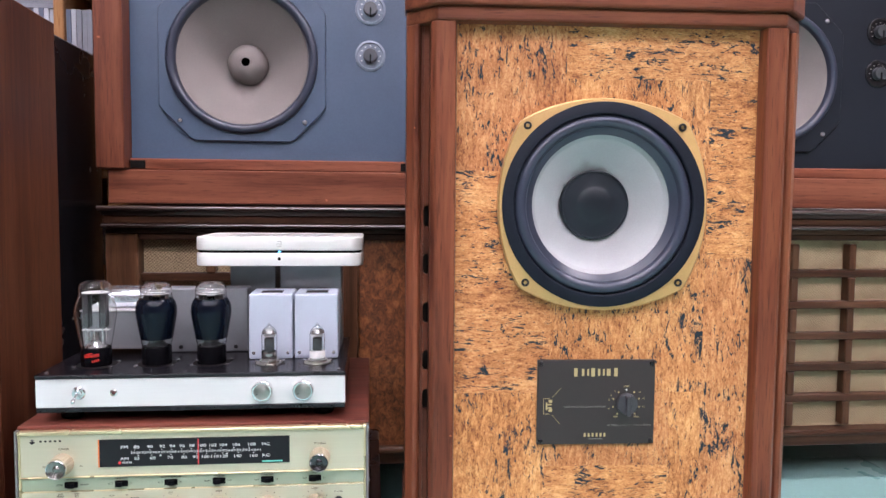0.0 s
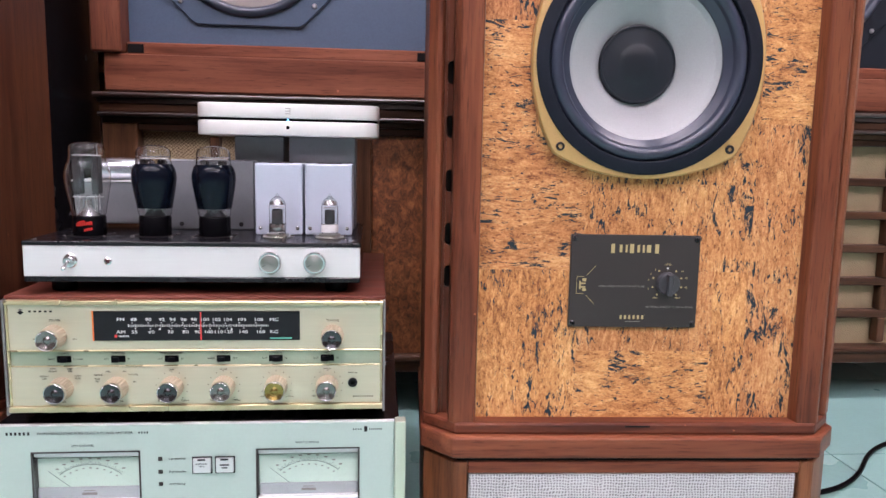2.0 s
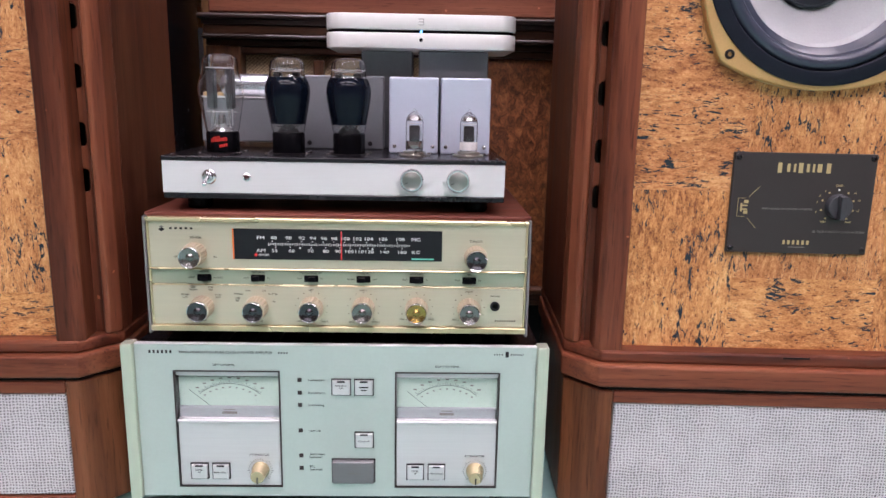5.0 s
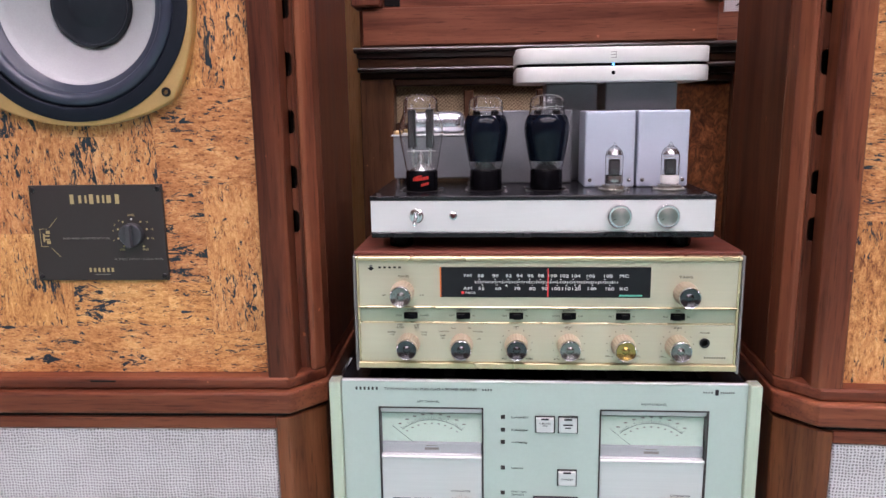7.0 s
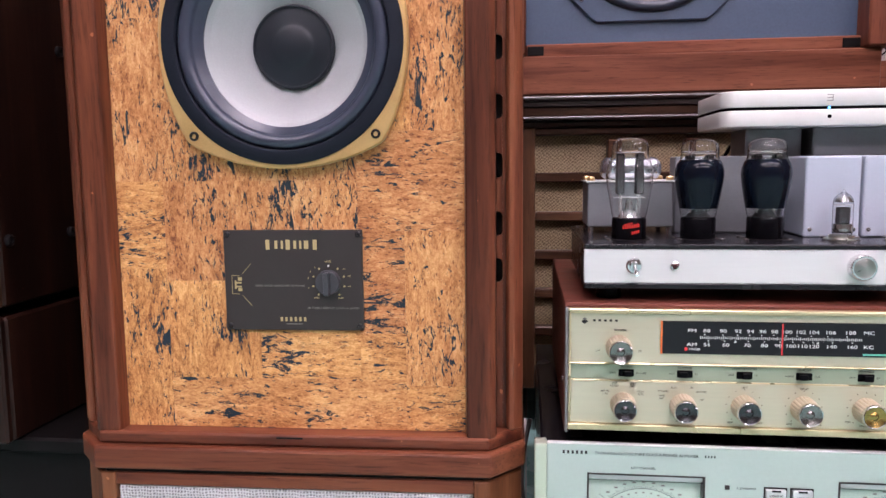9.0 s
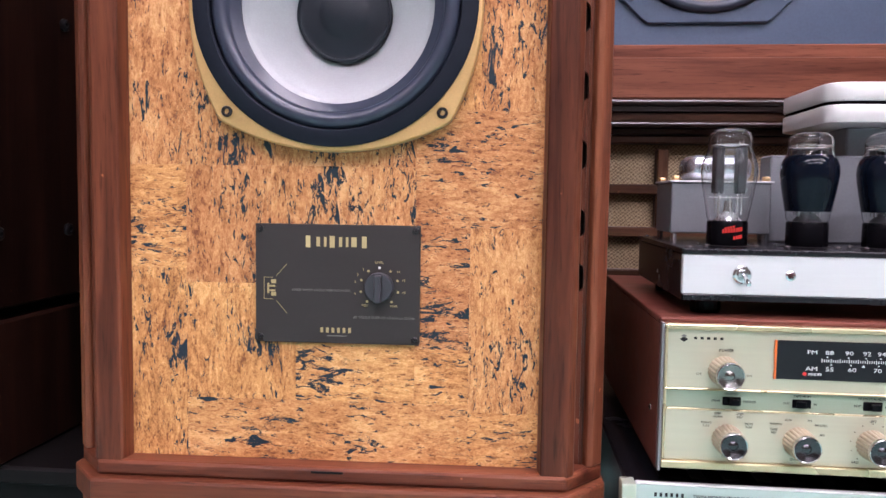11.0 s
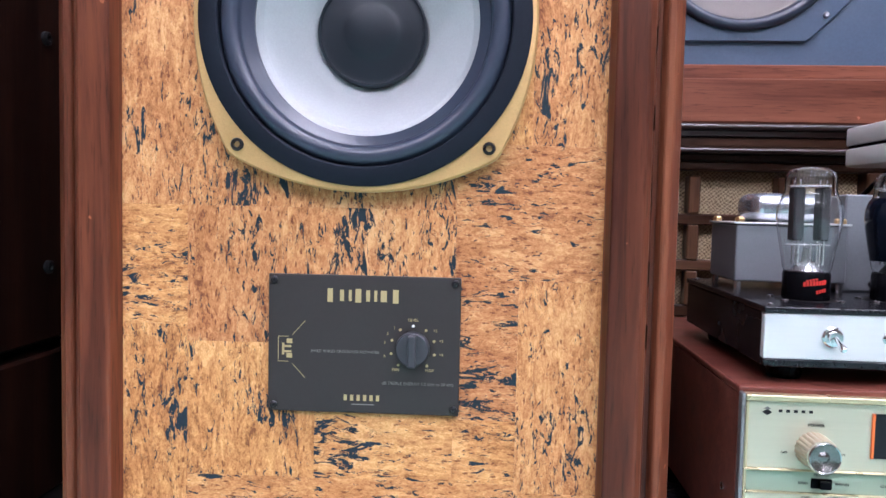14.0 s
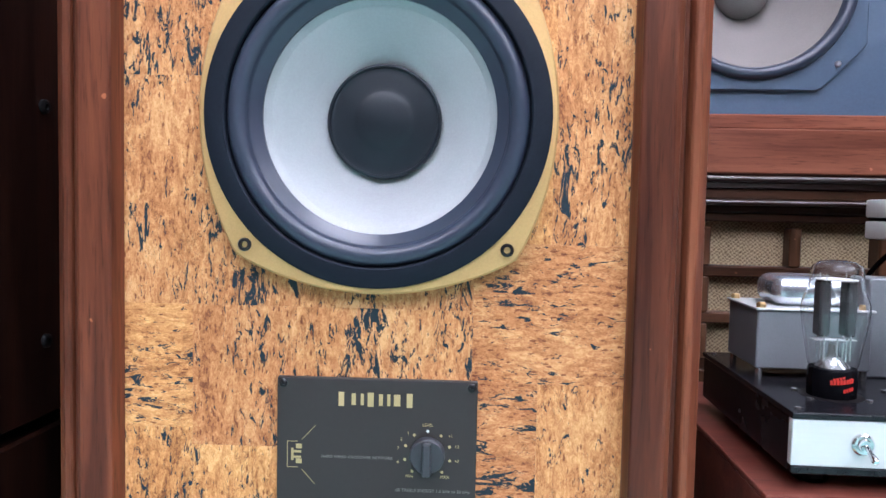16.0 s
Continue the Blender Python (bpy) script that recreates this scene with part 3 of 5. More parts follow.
def control_plate(e, dx):
    x0, x1, z0, z1, y = -0.0793 + dx, 0.0653 + dx, 0.3045, 0.4085, -0.0045
    pl = part("control_plate", block(x0, x1, y, 0.0, z0, z1, 0.0006), PLATE_GREY, e, "dark grey metal control plate")
    cx = (x0 + x1) / 2
    for sx in (x0 + 0.0042, x1 - 0.0042):
        for sz in (z0 + 0.0045, z1 - 0.0045):
            part("screw", lathe([(0.0031, 0.0), (0.0031, 0.0010), (0.0022, 0.0020), (0.0011, 0.0022), (0.0009, 0.0010), (0.0, 0.0010)], (sx, y, sz), segs=16), BLACK_STEEL, pl, "", True)
    f = y - 0.0003
    # product mark and maker's mark as plain gold bars
    for k, wd in enumerate((0.0040, 0.0030, 0.0022, 0.0044, 0.0028, 0.0022, 0.0046, 0.0042)):
        tall = 0.0102 if k in (0, 3, 7) else 0.0084
        a = cx - 0.0285 + (0.0008, 0.0102, 0.0168, 0.0218, 0.0300, 0.0360, 0.0408, 0.0500)[k]
        bars("gold_bar", [(a, a + wd, 0.3935 - tall / 2, 0.3935 + tall / 2)], f, GOLD_INK, pl)
    for k in range(6):
        a = cx - 0.0145 + k * 0.0049
        bars("gold_bar", [(a, a + 0.0024, 0.3140, 0.3184)], f, GOLD_INK, pl)
    bars("small_line", [(cx - 0.0085, cx + 0.0085, 0.3108, 0.3116)], f, DIM_INK, pl)
    words("inscription", "HARD WIRED CROSSOVER NETWORK", x0 + 0.0585, f, 0.3510, 0.0030, DIM_INK, pl)
    words("inscription", "dB TREBLE ENERGY 1.5 kHz to 20 kHz", x0 + 0.1135, f, 0.3280, 0.0033, DIM_INK, pl)
    # drawing of a driver in section
    bm = bmesh.new()
    ox, oz = x0 + 0.0135, 0.3520
    for s in (-1, 1):
        ln = [(0.005, s * 0.011), (0.0145, s * 0.0215)]
        d = prism([(-0.00018, 0), (0.00018, 0), (0.00018, 0.0142), (-0.00018, 0.0142)], 0, 0.0002)
        ang = math.atan2(0.0095, s * 0.0105)
        m = Matrix.Translation((ox + ln[0][0], f, oz + ln[0][1])) @ Matrix.Rotation(ang, 4, "Y") @ Matrix.Rotation(math.pi / 2, 4, "X")
        bmesh.ops.transform(d, matrix=m, verts=d.verts[:])
        join(bm, d)
        block(ox + 0.0005, ox + 0.0048, f, f + 0.0002, oz + s * 0.0055 - 0.0012, oz + s * 0.0055 + 0.0022, bm=bm)
        block(ox - 0.0056, ox + 0.0020, f, f + 0.0002, oz + s * 0.0095 - 0.0002, oz + s * 0.0095 + 0.0002, bm=bm)
        block(ox - 0.0030, ox + 0.0042, f, f + 0.0002, oz + s * 0.0020 - 0.0008, oz + s * 0.0020 + 0.0008, bm=bm)
    block(ox - 0.0060, ox - 0.0056, f, f + 0.0002, oz - 0.0097, oz + 0.0097, bm=bm)
    block(ox - 0.0030, ox - 0.0012, f, f + 0.0002, oz - 0.0045, oz + 0.0045, bm=bm)
    part("section_drawing", bm, GOLD_INK, pl, "gold line drawing")
    # level switch
    kx, kz = 0.0301 + dx, 0.3550
    for i in range(9):
        a = radians(90 - (-140 + 35 * i))
        part("dot", lathe([(0.0011, 0.0001), (0.0011, 0.0003), (0.0, 0.0003)], (kx + 0.0168 * math.cos(a), y, kz + 0.0168 * math.sin(a)), segs=10), WHITE_INK if i == 4 else GOLD_INK, pl)
    for txt, dx, dz in (("LEVEL", 0, 0.0212), ("MIN", -0.0128, -0.0165), ("MAX", 0.0128, -0.0165), ("1", -0.0140, 0.0150), ("2", -0.0190, 0.0105), ("3", -0.0212, 0.0040), ("6", -0.0212, -0.0062),
                        ("+1", 0.0165, 0.0135), ("+2", 0.0212, 0.0060), ("+3", 0.0212, -0.0045)):
        words("scale_mark", txt, kx + dx, f, kz + dz, 0.0030, GOLD_INK, pl)
    kn = part("level_knob", lathe([(0.0128, 0.0), (0.0125, 0.0065), (0.0116, 0.0075), (0.0, 0.0075)], (kx, y, kz), segs=40), KNOB_DARK, pl, "round dark rotary knob", True)
    part("grip", block(kx - 0.0030, kx + 0.0030, y - 0.0135, y - 0.0070, kz - 0.0125, kz + 0.0112, 0.0012, 2), KNOB_DARK, kn)


RIGHT_X, RIGHT_Y, LEFT_X, LEFT_Y = 0.2812, 0.848, -0.6860, 0.863
cork_speaker(RIGHT_X, RIGHT_Y, PATCHES_A, "walnut floorstanding speaker with cork front and gold-framed driver", -2.5, -0.0035, -0.0010)
cork_speaker(LEFT_X, LEFT_Y, PATCHES_B, "walnut floorstanding speaker with cork front beside the amplifier stack", 1.7, 0.006, 0.012, 0.008)

# ---------- equipment stack ----------
MINT = plain("mint_anodised_aluminium", (0.465, 0.572, 0.518), 0.42, 0.25, 50, 0.04, 0.04)
MINT_EDGE = plain("polished_champagne_edge", (0.60, 0.66, 0.52), 0.30, 0.5, 50, 0.06, 0.03, stretch=(1, 1, 0.05))
BRUSHED = plain("brushed_silver", (0.66, 0.67, 0.66), 0.38, 0.45, 70, 0.07, 0.10, stretch=(0.02, 1, 1))
CHAMPAGNE = plain("champagne_brushed_face", (0.55, 0.53, 0.39), 0.38, 0.40, 60, 0.05, 0.10, stretch=(0.02, 1, 1))
SAGE = plain("sage_green_strip", (0.36, 0.42, 0.31), 0.42, 0.35, 60, 0.05, 0.06, stretch=(0.02, 1, 1))
GOLD_TRIM = plain("bright_gold_trim", (0.60, 0.51, 0.31), 0.28, 0.7, 60, 0.05)
CREAM = plain("cream_ribbed_plastic", (0.37, 0.315, 0.215), 0.42)
CHROME = plain("chrome", (0.72, 0.72, 0.73), 0.12, 1.0, 60, 0.03, 0.02)
SATIN = plain("satin_nickel", (0.52, 0.52, 0.47), 0.30, 0.95, 90, 0.05)
ALU_WHITE = plain("satin_silver_white_face", (0.62, 0.64, 0.63), 0.45, 0.2, 60, 0.04, 0.05, stretch=(0.05, 1, 1))
HAMMER = plain("grey_hammertone_paint", (0.19, 0.20, 0.215), 0.42, 0.25, 130, 0.14, 0.5, dist=0.0002)
PALE_BLUE = plain("pale_blue_grey_enamel", (0.43, 0.48, 0.56), 0.38, 0.05, 70, 0.04, 0.1)
WHITE_BOX = plain("white_anodised_shell", (0.70, 0.70, 0.67), 0.38, 0.1, 60, 0.03, 0.03)
BLACK_PLASTIC = plain("black_bakelite", (0.003, 0.003, 0.004), 0.24, spec=0.06)
DIAL_BLACK = plain("black_dial_glass", (0.010, 0.010, 0.012), 0.12, 0, 40, 0.1, 0.0, spec=0.25)
METER_FACE = plain("mint_meter_scale", (0.43, 0.58, 0.49), 0.55, 0, 40, 0.04, 0.02)
METER_BASE = plain("silver_grey_meter_base", (0.34, 0.37, 0.38), 0.35, 0.4, 40, 0.05, 0.02)
TEAL_INK = plain("teal_print", (0.12, 0.50, 0.38), 0.5)
AMBER = mat("amber_dial_edge", (0.75, 0.16, 0.03), 0.4)
RED_NEEDLE = plain("red_needle", (0.70, 0.03, 0.03), 0.4)
BLUE_LED = mat("blue_pilot_light", (0.1, 0.45, 1.0), 0.4, emit=6.0)
ANODE = plain("dark_grey_anode", (0.014, 0.015, 0.017), 0.48, 0.0, 90, 0.15)
BRASS = plain("brass", (0.62, 0.42, 0.20), 0.3, 0.9)
DARK_RED = plain("unlit_red_lens", (0.06, 0.02, 0.02), 0.25)


def glass(name, color=(1, 1, 1), rough=0.0, ior=1.45):
    m = mat(name, color, rough)
    b = m.node_tree.nodes["Principled BSDF"]
    b.inputs["Transmission Weight"].default_value = 1.0
    b.inputs["IOR"].default_value = ior
    return m


GLASS = glass("clear_glass", (0.985, 0.995, 0.99), ior=1.36)


def spun(name, color, rough=0.26, metal=0.95):
    """Metal turned on a lathe: its shine is drawn out along the circles."""
    m = mat(name, color, rough, metal)
    g = Graph(m)
    t = g.t.nodes.new("ShaderNodeTangent")
    t.direction_type, t.axis = "RADIAL", "Y"
    g.t.links.new(t.outputs[0], g.b.inputs["Tangent"])
    g.b.inputs["Anisotropic"].default_value = 0.85
    g.b.inputs["Anisotropic Rotation"].default_value = 0.25
    return m


SPUN_DARK = spun("spun_dark_metal", (0.085, 0.085, 0.090), 0.22)
SPUN_SILVER = spun("spun_silver", (0.24, 0.235, 0.22))
SPUN_GOLD = spun("spun_gold", (0.40, 0.28, 0.09))
SPUN_NICKEL = spun("spun_nickel", (0.34, 0.34, 0.315), 0.40)


def glazed(ob):
    ob.visible_shadow = False
    return ob


def ribbed(r, h0, h1, x, z, n=34, taper=0.97, y=0.0):
    """A ribbed drum that stands out of an upright face."""
    bm = bmesh.new()
    rings = []
    for h, k in ((h0, 1.0), (h1 - 0.001, taper), (h1, taper - 0.07)):
        ring = []
        for i in range(n * 3):
            q = r * k * (0.94 if i % 3 == 0 else 1.0)
            a = 2 * math.pi * i / (n * 3)
            ring.append(bm.verts.new((x + q * math.cos(a), y - h, z + q * math.sin(a))))
        rings.append(ring)
    for a, b in zip(rings, rings[1:]):
        for i in range(n * 3):
            j = (i + 1) % (n * 3)
            bm.faces.new((a[i], a[j], b[j], b[i]))
    bm.faces.new(rings[-1])
    bmesh.ops.recalc_face_normals(bm, faces=bm.faces[:])
    return bm


def letter_bars(x0, x1, z, h, n):
    """Plain bars in the place of a maker's mark of n letters."""
    s = (x1 - x0) / n
    return [(x0 + i * s, x0 + i * s + s * 0.48, z - h * 0.34, z + h * 0.34) for i in range(n)]


# ----- power amplifier at the bottom -----
def power_amplifier():
    e = thing("power_amplifier", -0.2065, 0.852, 0, "pale mint power amplifier with two needle meters, standing on the floor", "amplifier")
    part("body", block(-0.221, 0.221, 0.0185, 0.43, 0.016, 0.190, 0.002), BLACK_PAINT, e, "black steel cover")
    for i in range(14):
        part("top_slot", block(-0.19 + i * 0.028, -0.178 + i * 0.028, 0.03, 0.20, 0.1901, 0.1913), BLACK_MATT, e)
    for fx in (-0.18, 0.18):
        for fy in (0.05, 0.38):
            part("foot", lathe([(0.022, 0.0), (0.024, 0.006), (0.024, 0.0158), (0.0, 0.0158)], (fx, fy, 0), "up", 24), BLACK_PLASTIC, e)
    win = ((-0.1755, -0.0615), (0.0625, 0.1765))
    zt, zb, zm = 0.1660, 0.0290, 0.1085
    bm = bmesh.new()
    xs = [-0.2152, win[0][0], win[0][1], win[1][0], win[1][1], 0.2152]
    for a, b in ((xs[0], xs[1]), (xs[2], xs[3]), (xs[4], xs[5])):
        block(a, b, 0.0, 0.006, 0.0180, 0.1945, bm=bm)
    for a, b in win:
        block(a, b, 0.0, 0.006, zt, 0.1945, bm=bm)
        block(a, b, 0.0, 0.006, 0.0180, zb, bm=bm)
    bmesh.ops.remove_doubles(bm, verts=bm.verts[:], dist=1e-6)
    fp = part("front_panel", bm, MINT, e, "mint anodised front panel")
    part("top_edge", block(-0.2152, 0.2152, 0.0005, 0.0062, 0.1946, 0.1962, 0.0006), BRUSHED, e, "polished top edge")
    for s in (-1, 1):
        part("end_strip", block(min(s * 0.2156, s * 0.2280), max(s * 0.2156, s * 0.2280), -0.006, 0.012, 0.0165, 0.1968, 0.0015, 2), MINT_EDGE, e, "champagne end strip")
    f = -0.0004
    for k, (a, b) in enumerate(win):
        # dark rim, then the meter and the sub panel
        rim = bmesh.new()
        for q in ((a, a + 0.0016, zb, zt), (b - 0.0016, b, zb, zt), (a + 0.0016, b - 0.0016, zt - 0.0014, zt), (a + 0.0016, b - 0.0016, zb, zb + 0.0012)):
            block(q[0], q[1], -0.001, 0.014, q[2], q[3], bm=rim)
        part("window_rim", rim, PLATE_GREY, e, "dark rim round meter and controls")
        me = part("meter", block(a + 0.0017, b - 0.0017, 0.0110, 0.0180, zm, zt - 0.0015), METER_FACE, e, "mint meter scale behind glass")
        cx, pz = (a + b) / 2, zm - 0.006
        part("meter_base", block(a + 0.0017, b - 0.0017, 0.0060, 0.0109, zm, zm + 0.0135, 0.002, 2), METER_BASE, me, "silver-grey meter base")
        part("bezel", block(a + 0.0017, b - 0.0017, 0.0020, 0.0109, zt - 0.0072, zt - 0.0016, 0.001), BRUSHED, me, "silver bezel")
        part("bezel", block(a + 0.0017, b - 0.0017, -0.0015, 0.0078, zm - 0.0030, zm + 0.0008, 0.0008), BRUSHED, me, "silver bezel")
        ticks = bmesh.new()
        for j in range(41):
            t = radians(132 - 84 * j / 40)
            ln = 0.0042 if j % 5 == 0 else 0.0024
            tk = block(-0.00014, 0.00014, 0.0106, 0.0109, 0, ln)
            m = Matrix.Translation((cx + 0.0480 * math.cos(t), 0, pz + 0.0480 * math.sin(t) * 0.93 - 0.0005)) @ Matrix.Rotation(math.pi / 2 - t, 4, "Y")
            bmesh.ops.transform(tk, matrix=m, verts=tk.verts[:])
            join(ticks, tk)
            ar = block(-0.0010, 0.0010, 0.0106, 0.0109, -0.0002, 0.00012)
            bmesh.ops.transform(ar, matrix=m, verts=ar.verts[:])
            join(ticks, ar)
        part("tick_scale", ticks, BLACK_INK, me)
        for j in range(9):
            t = radians(130 - 80 * j / 8)
            x, z = cx + 0.0550 * math.cos(t), pz + 0.0550 * math.sin(t) * 0.93
            if z < zt - 0.008:
                bars("scale_figure", [(x - 0.0018, x + 0.0018, z - 0.0007, z + 0.0007)], 0.0106, DIM_INK, me)
            x, z = cx + 0.0430 * math.cos(t), pz + 0.0430 * math.sin(t) * 0.93
            bars("scale_figure", [(x - 0.0011, x + 0.0011, z - 0.0006, z + 0.0006)], 0.0106, DIM_INK, me)
        bars("meter_mark", [(cx - 0.008, cx + 0.008, zm + 0.0050, zm + 0.0078), (cx - 0.006, cx + 0.006, zm + 0.0094, zm + 0.0103)], 0.0057, DIM_INK, me)
        nd = block(-0.00016, 0.00016, 0.0092, 0.0096, 0.0, 0.052)
        bmesh.ops.transform(nd, matrix=Matrix.Translation((cx - 0.004, 0, pz + 0.004)) @ Matrix.Rotation(radians(-50), 4, "Y"), verts=nd.verts[:])
        part("needle", nd, BLACK_INK, me)
        glazed(part("pane", block(a + 0.0018, b - 0.0018, 0.0005, 0.0017, zm + 0.0009, zt - 0.0074), GLASS, me, "clear meter glass"))
        sub = part("sub_panel", block(a + 0.0018, b - 0.0018, 0.0008, 0.012, zb + 0.0013, zm - 0.0031, 0.0006), BRUSHED, e, "brushed silver control panel")
        for j, txt in enumerate(("METER\noff", "PEAK HOLD")):
            x = a + 0.0230 + j * 0.0236
            push_button(sub, x, 0.0482, 0.0196, 0.0190, txt, 0.0008)
        kx = b - 0.0245
        words("inscription", "ATTENUATOR", kx - 0.001, 0.0004, 0.0672, 0.0033, BLACK_INK, sub)
        tk = bmesh.new()
        for j in range(25):
            t = radians(-50 + 280 * j / 24)
            m = Matrix.Translation((kx + 0.0118 * math.cos(t), 0, 0.0492 + 0.0118 * math.sin(t))) @ Matrix.Rotation(math.pi / 2 - t, 4, "Y")
            q = block(-0.00016, 0.00016, 0.0004, 0.0007, 0, 0.0026 if j % 4 == 0 else 0.0016)
            bmesh.ops.transform(q, matrix=m, verts=q.verts[:])
            join(tk, q)
        part("tick_scale", tk, BLACK_INK, sub)
        kn = part("attenuator_knob", lathe([(0.0098, 0.0), (0.0098, 0.003), (0.0086, 0.005), (0.0078, 0.016), (0.0070, 0.0172), (0.0, 0.0172)], (kx, 0.0008, 0.0492), segs=40), GOLD_TRIM, sub, "gold-rimmed silver knob", True)
        part("pointer", block(kx - 0.0008, kx + 0.0008, -0.0172, -0.0160, 0.0420, 0.0492), BLACK_INK, kn)
    for z, txt in ((0.1560, "L protection"), (0.1412, "R protection"), (0.1270, "overheating"), (0.0970, "warm-up"), (0.0672, "direct input\noperation"), (0.0522, "BTL\noperation")):
        part("indicator", block(-0.0428, -0.0382, -0.0007, 0.001, z - 0.0023, z + 0.0023, 0.0004), PLATE_GREY, e, "small unlit square indicator")
        words("inscription", txt, -0.0315, f, z, 0.0036, BLACK_INK, fp, "LEFT")
    for x, z, txt in ((0.0045, 0.1485, "SUBSONIC\n15Hz"), (0.0290, 0.1485, ""), (0.0290, 0.0868, "STAND-BY")):
        push_button(e, x, z, 0.0212, 0.0188, txt, 0.0)
    pw = part("power_button", block(-0.0060, 0.0400, -0.0065, 0.001, 0.0365, 0.0628, 0.0010), SATIN_GREY, e, "wide grey power button")
    words("inscription", "POWER", 0.017, -0.0068, 0.0490, 0.0030, DIM_INK, pw)
    part("button_gap", block(-0.0072, 0.0412, -0.0004, 0.0005, 0.0353, 0.0640), BLACK_INK, e)
    words("inscription", "LEFT CHANNEL", -0.1210, f, 0.1725, 0.0034, BLACK_INK, fp)
    words("inscription", "RIGHT CHANNEL", 0.1190, f, 0.1725, 0.0034, BLACK_INK, fp)
    bars("maker_mark", letter_bars(-0.2000, -0.1735, 0.1868, 0.0050, 6), f, BLACK_INK, fp)
    words("inscription", "TWIN-MONOLITHIC PURE CLASS A POWER AMPLIFIER", -0.1685, f, 0.1865, 0.0041, BLACK_INK, fp, "LEFT")
    bars("model_mark", letter_bars(-0.0625, -0.0510, 0.1865, 0.0032, 4), f, BLACK_INK, fp)
    bars("model_mark", letter_bars(0.1690, 0.1800, 0.1868, 0.0024, 4) + [(0.1815, 0.1850, 0.1838, 0.1902)] + letter_bars(0.1870, 0.2020, 0.1868, 0.0028, 7), f, BLACK_INK, fp)


SATIN_GREY = plain("brushed_gunmetal", (0.20, 0.20, 0.205), 0.38, 0.5, 70, 0.08, 0.1, stretch=(0.03, 1, 1))


def push_button(parent, x, z, w, h, txt, y):
    b = part("push_button", block(x - w / 2 + 0.0012, x + w / 2 - 0.0012, y - 0.0040, y + 0.001, z - h / 2 + 0.0012, z + h / 2 - 0.0012, 0.0006), BRUSHED, parent, "square silver push button")
    fr = bmesh.new()
    for q in ((x - w / 2, x - w / 2 + 0.0008, z - h / 2, z + h / 2), (x + w / 2 - 0.0008, x + w / 2, z - h / 2, z + h / 2),
              (x - w / 2 + 0.0008, x + w / 2 - 0.0008, z - h / 2, z - h / 2 + 0.0008), (x - w / 2 + 0.0008, x + w / 2 - 0.0008, z + h / 2 - 0.0008, z + h / 2)):
        block(q[0], q[1], y - 0.0018, y + 0.001, q[2], q[3], bm=fr)
    part("button_rim", fr, BLACK_INK, b)
    part("button_lamp", block(x - 0.0042, x + 0.0042, y - 0.0044, y - 0.0038, z + h / 2 - 0.0032, z + h / 2 - 0.0014), BLACK_INK, b, "small dark lamp slot")
    if txt:
        words("inscription", txt, x, y - 0.0043, z - 0.0005 + (0.0015 if "\n" in txt else 0), 0.0027, BLACK_INK, b)
    else:
        bars("printed_bar", [(x - 0.005, x + 0.005, z + 0.0002, z + 0.0016), (x - 0.003, x + 0.003, z - 0.0030, z - 0.0018)], y - 0.0043, BLACK_INK, b)


power_amplifier()


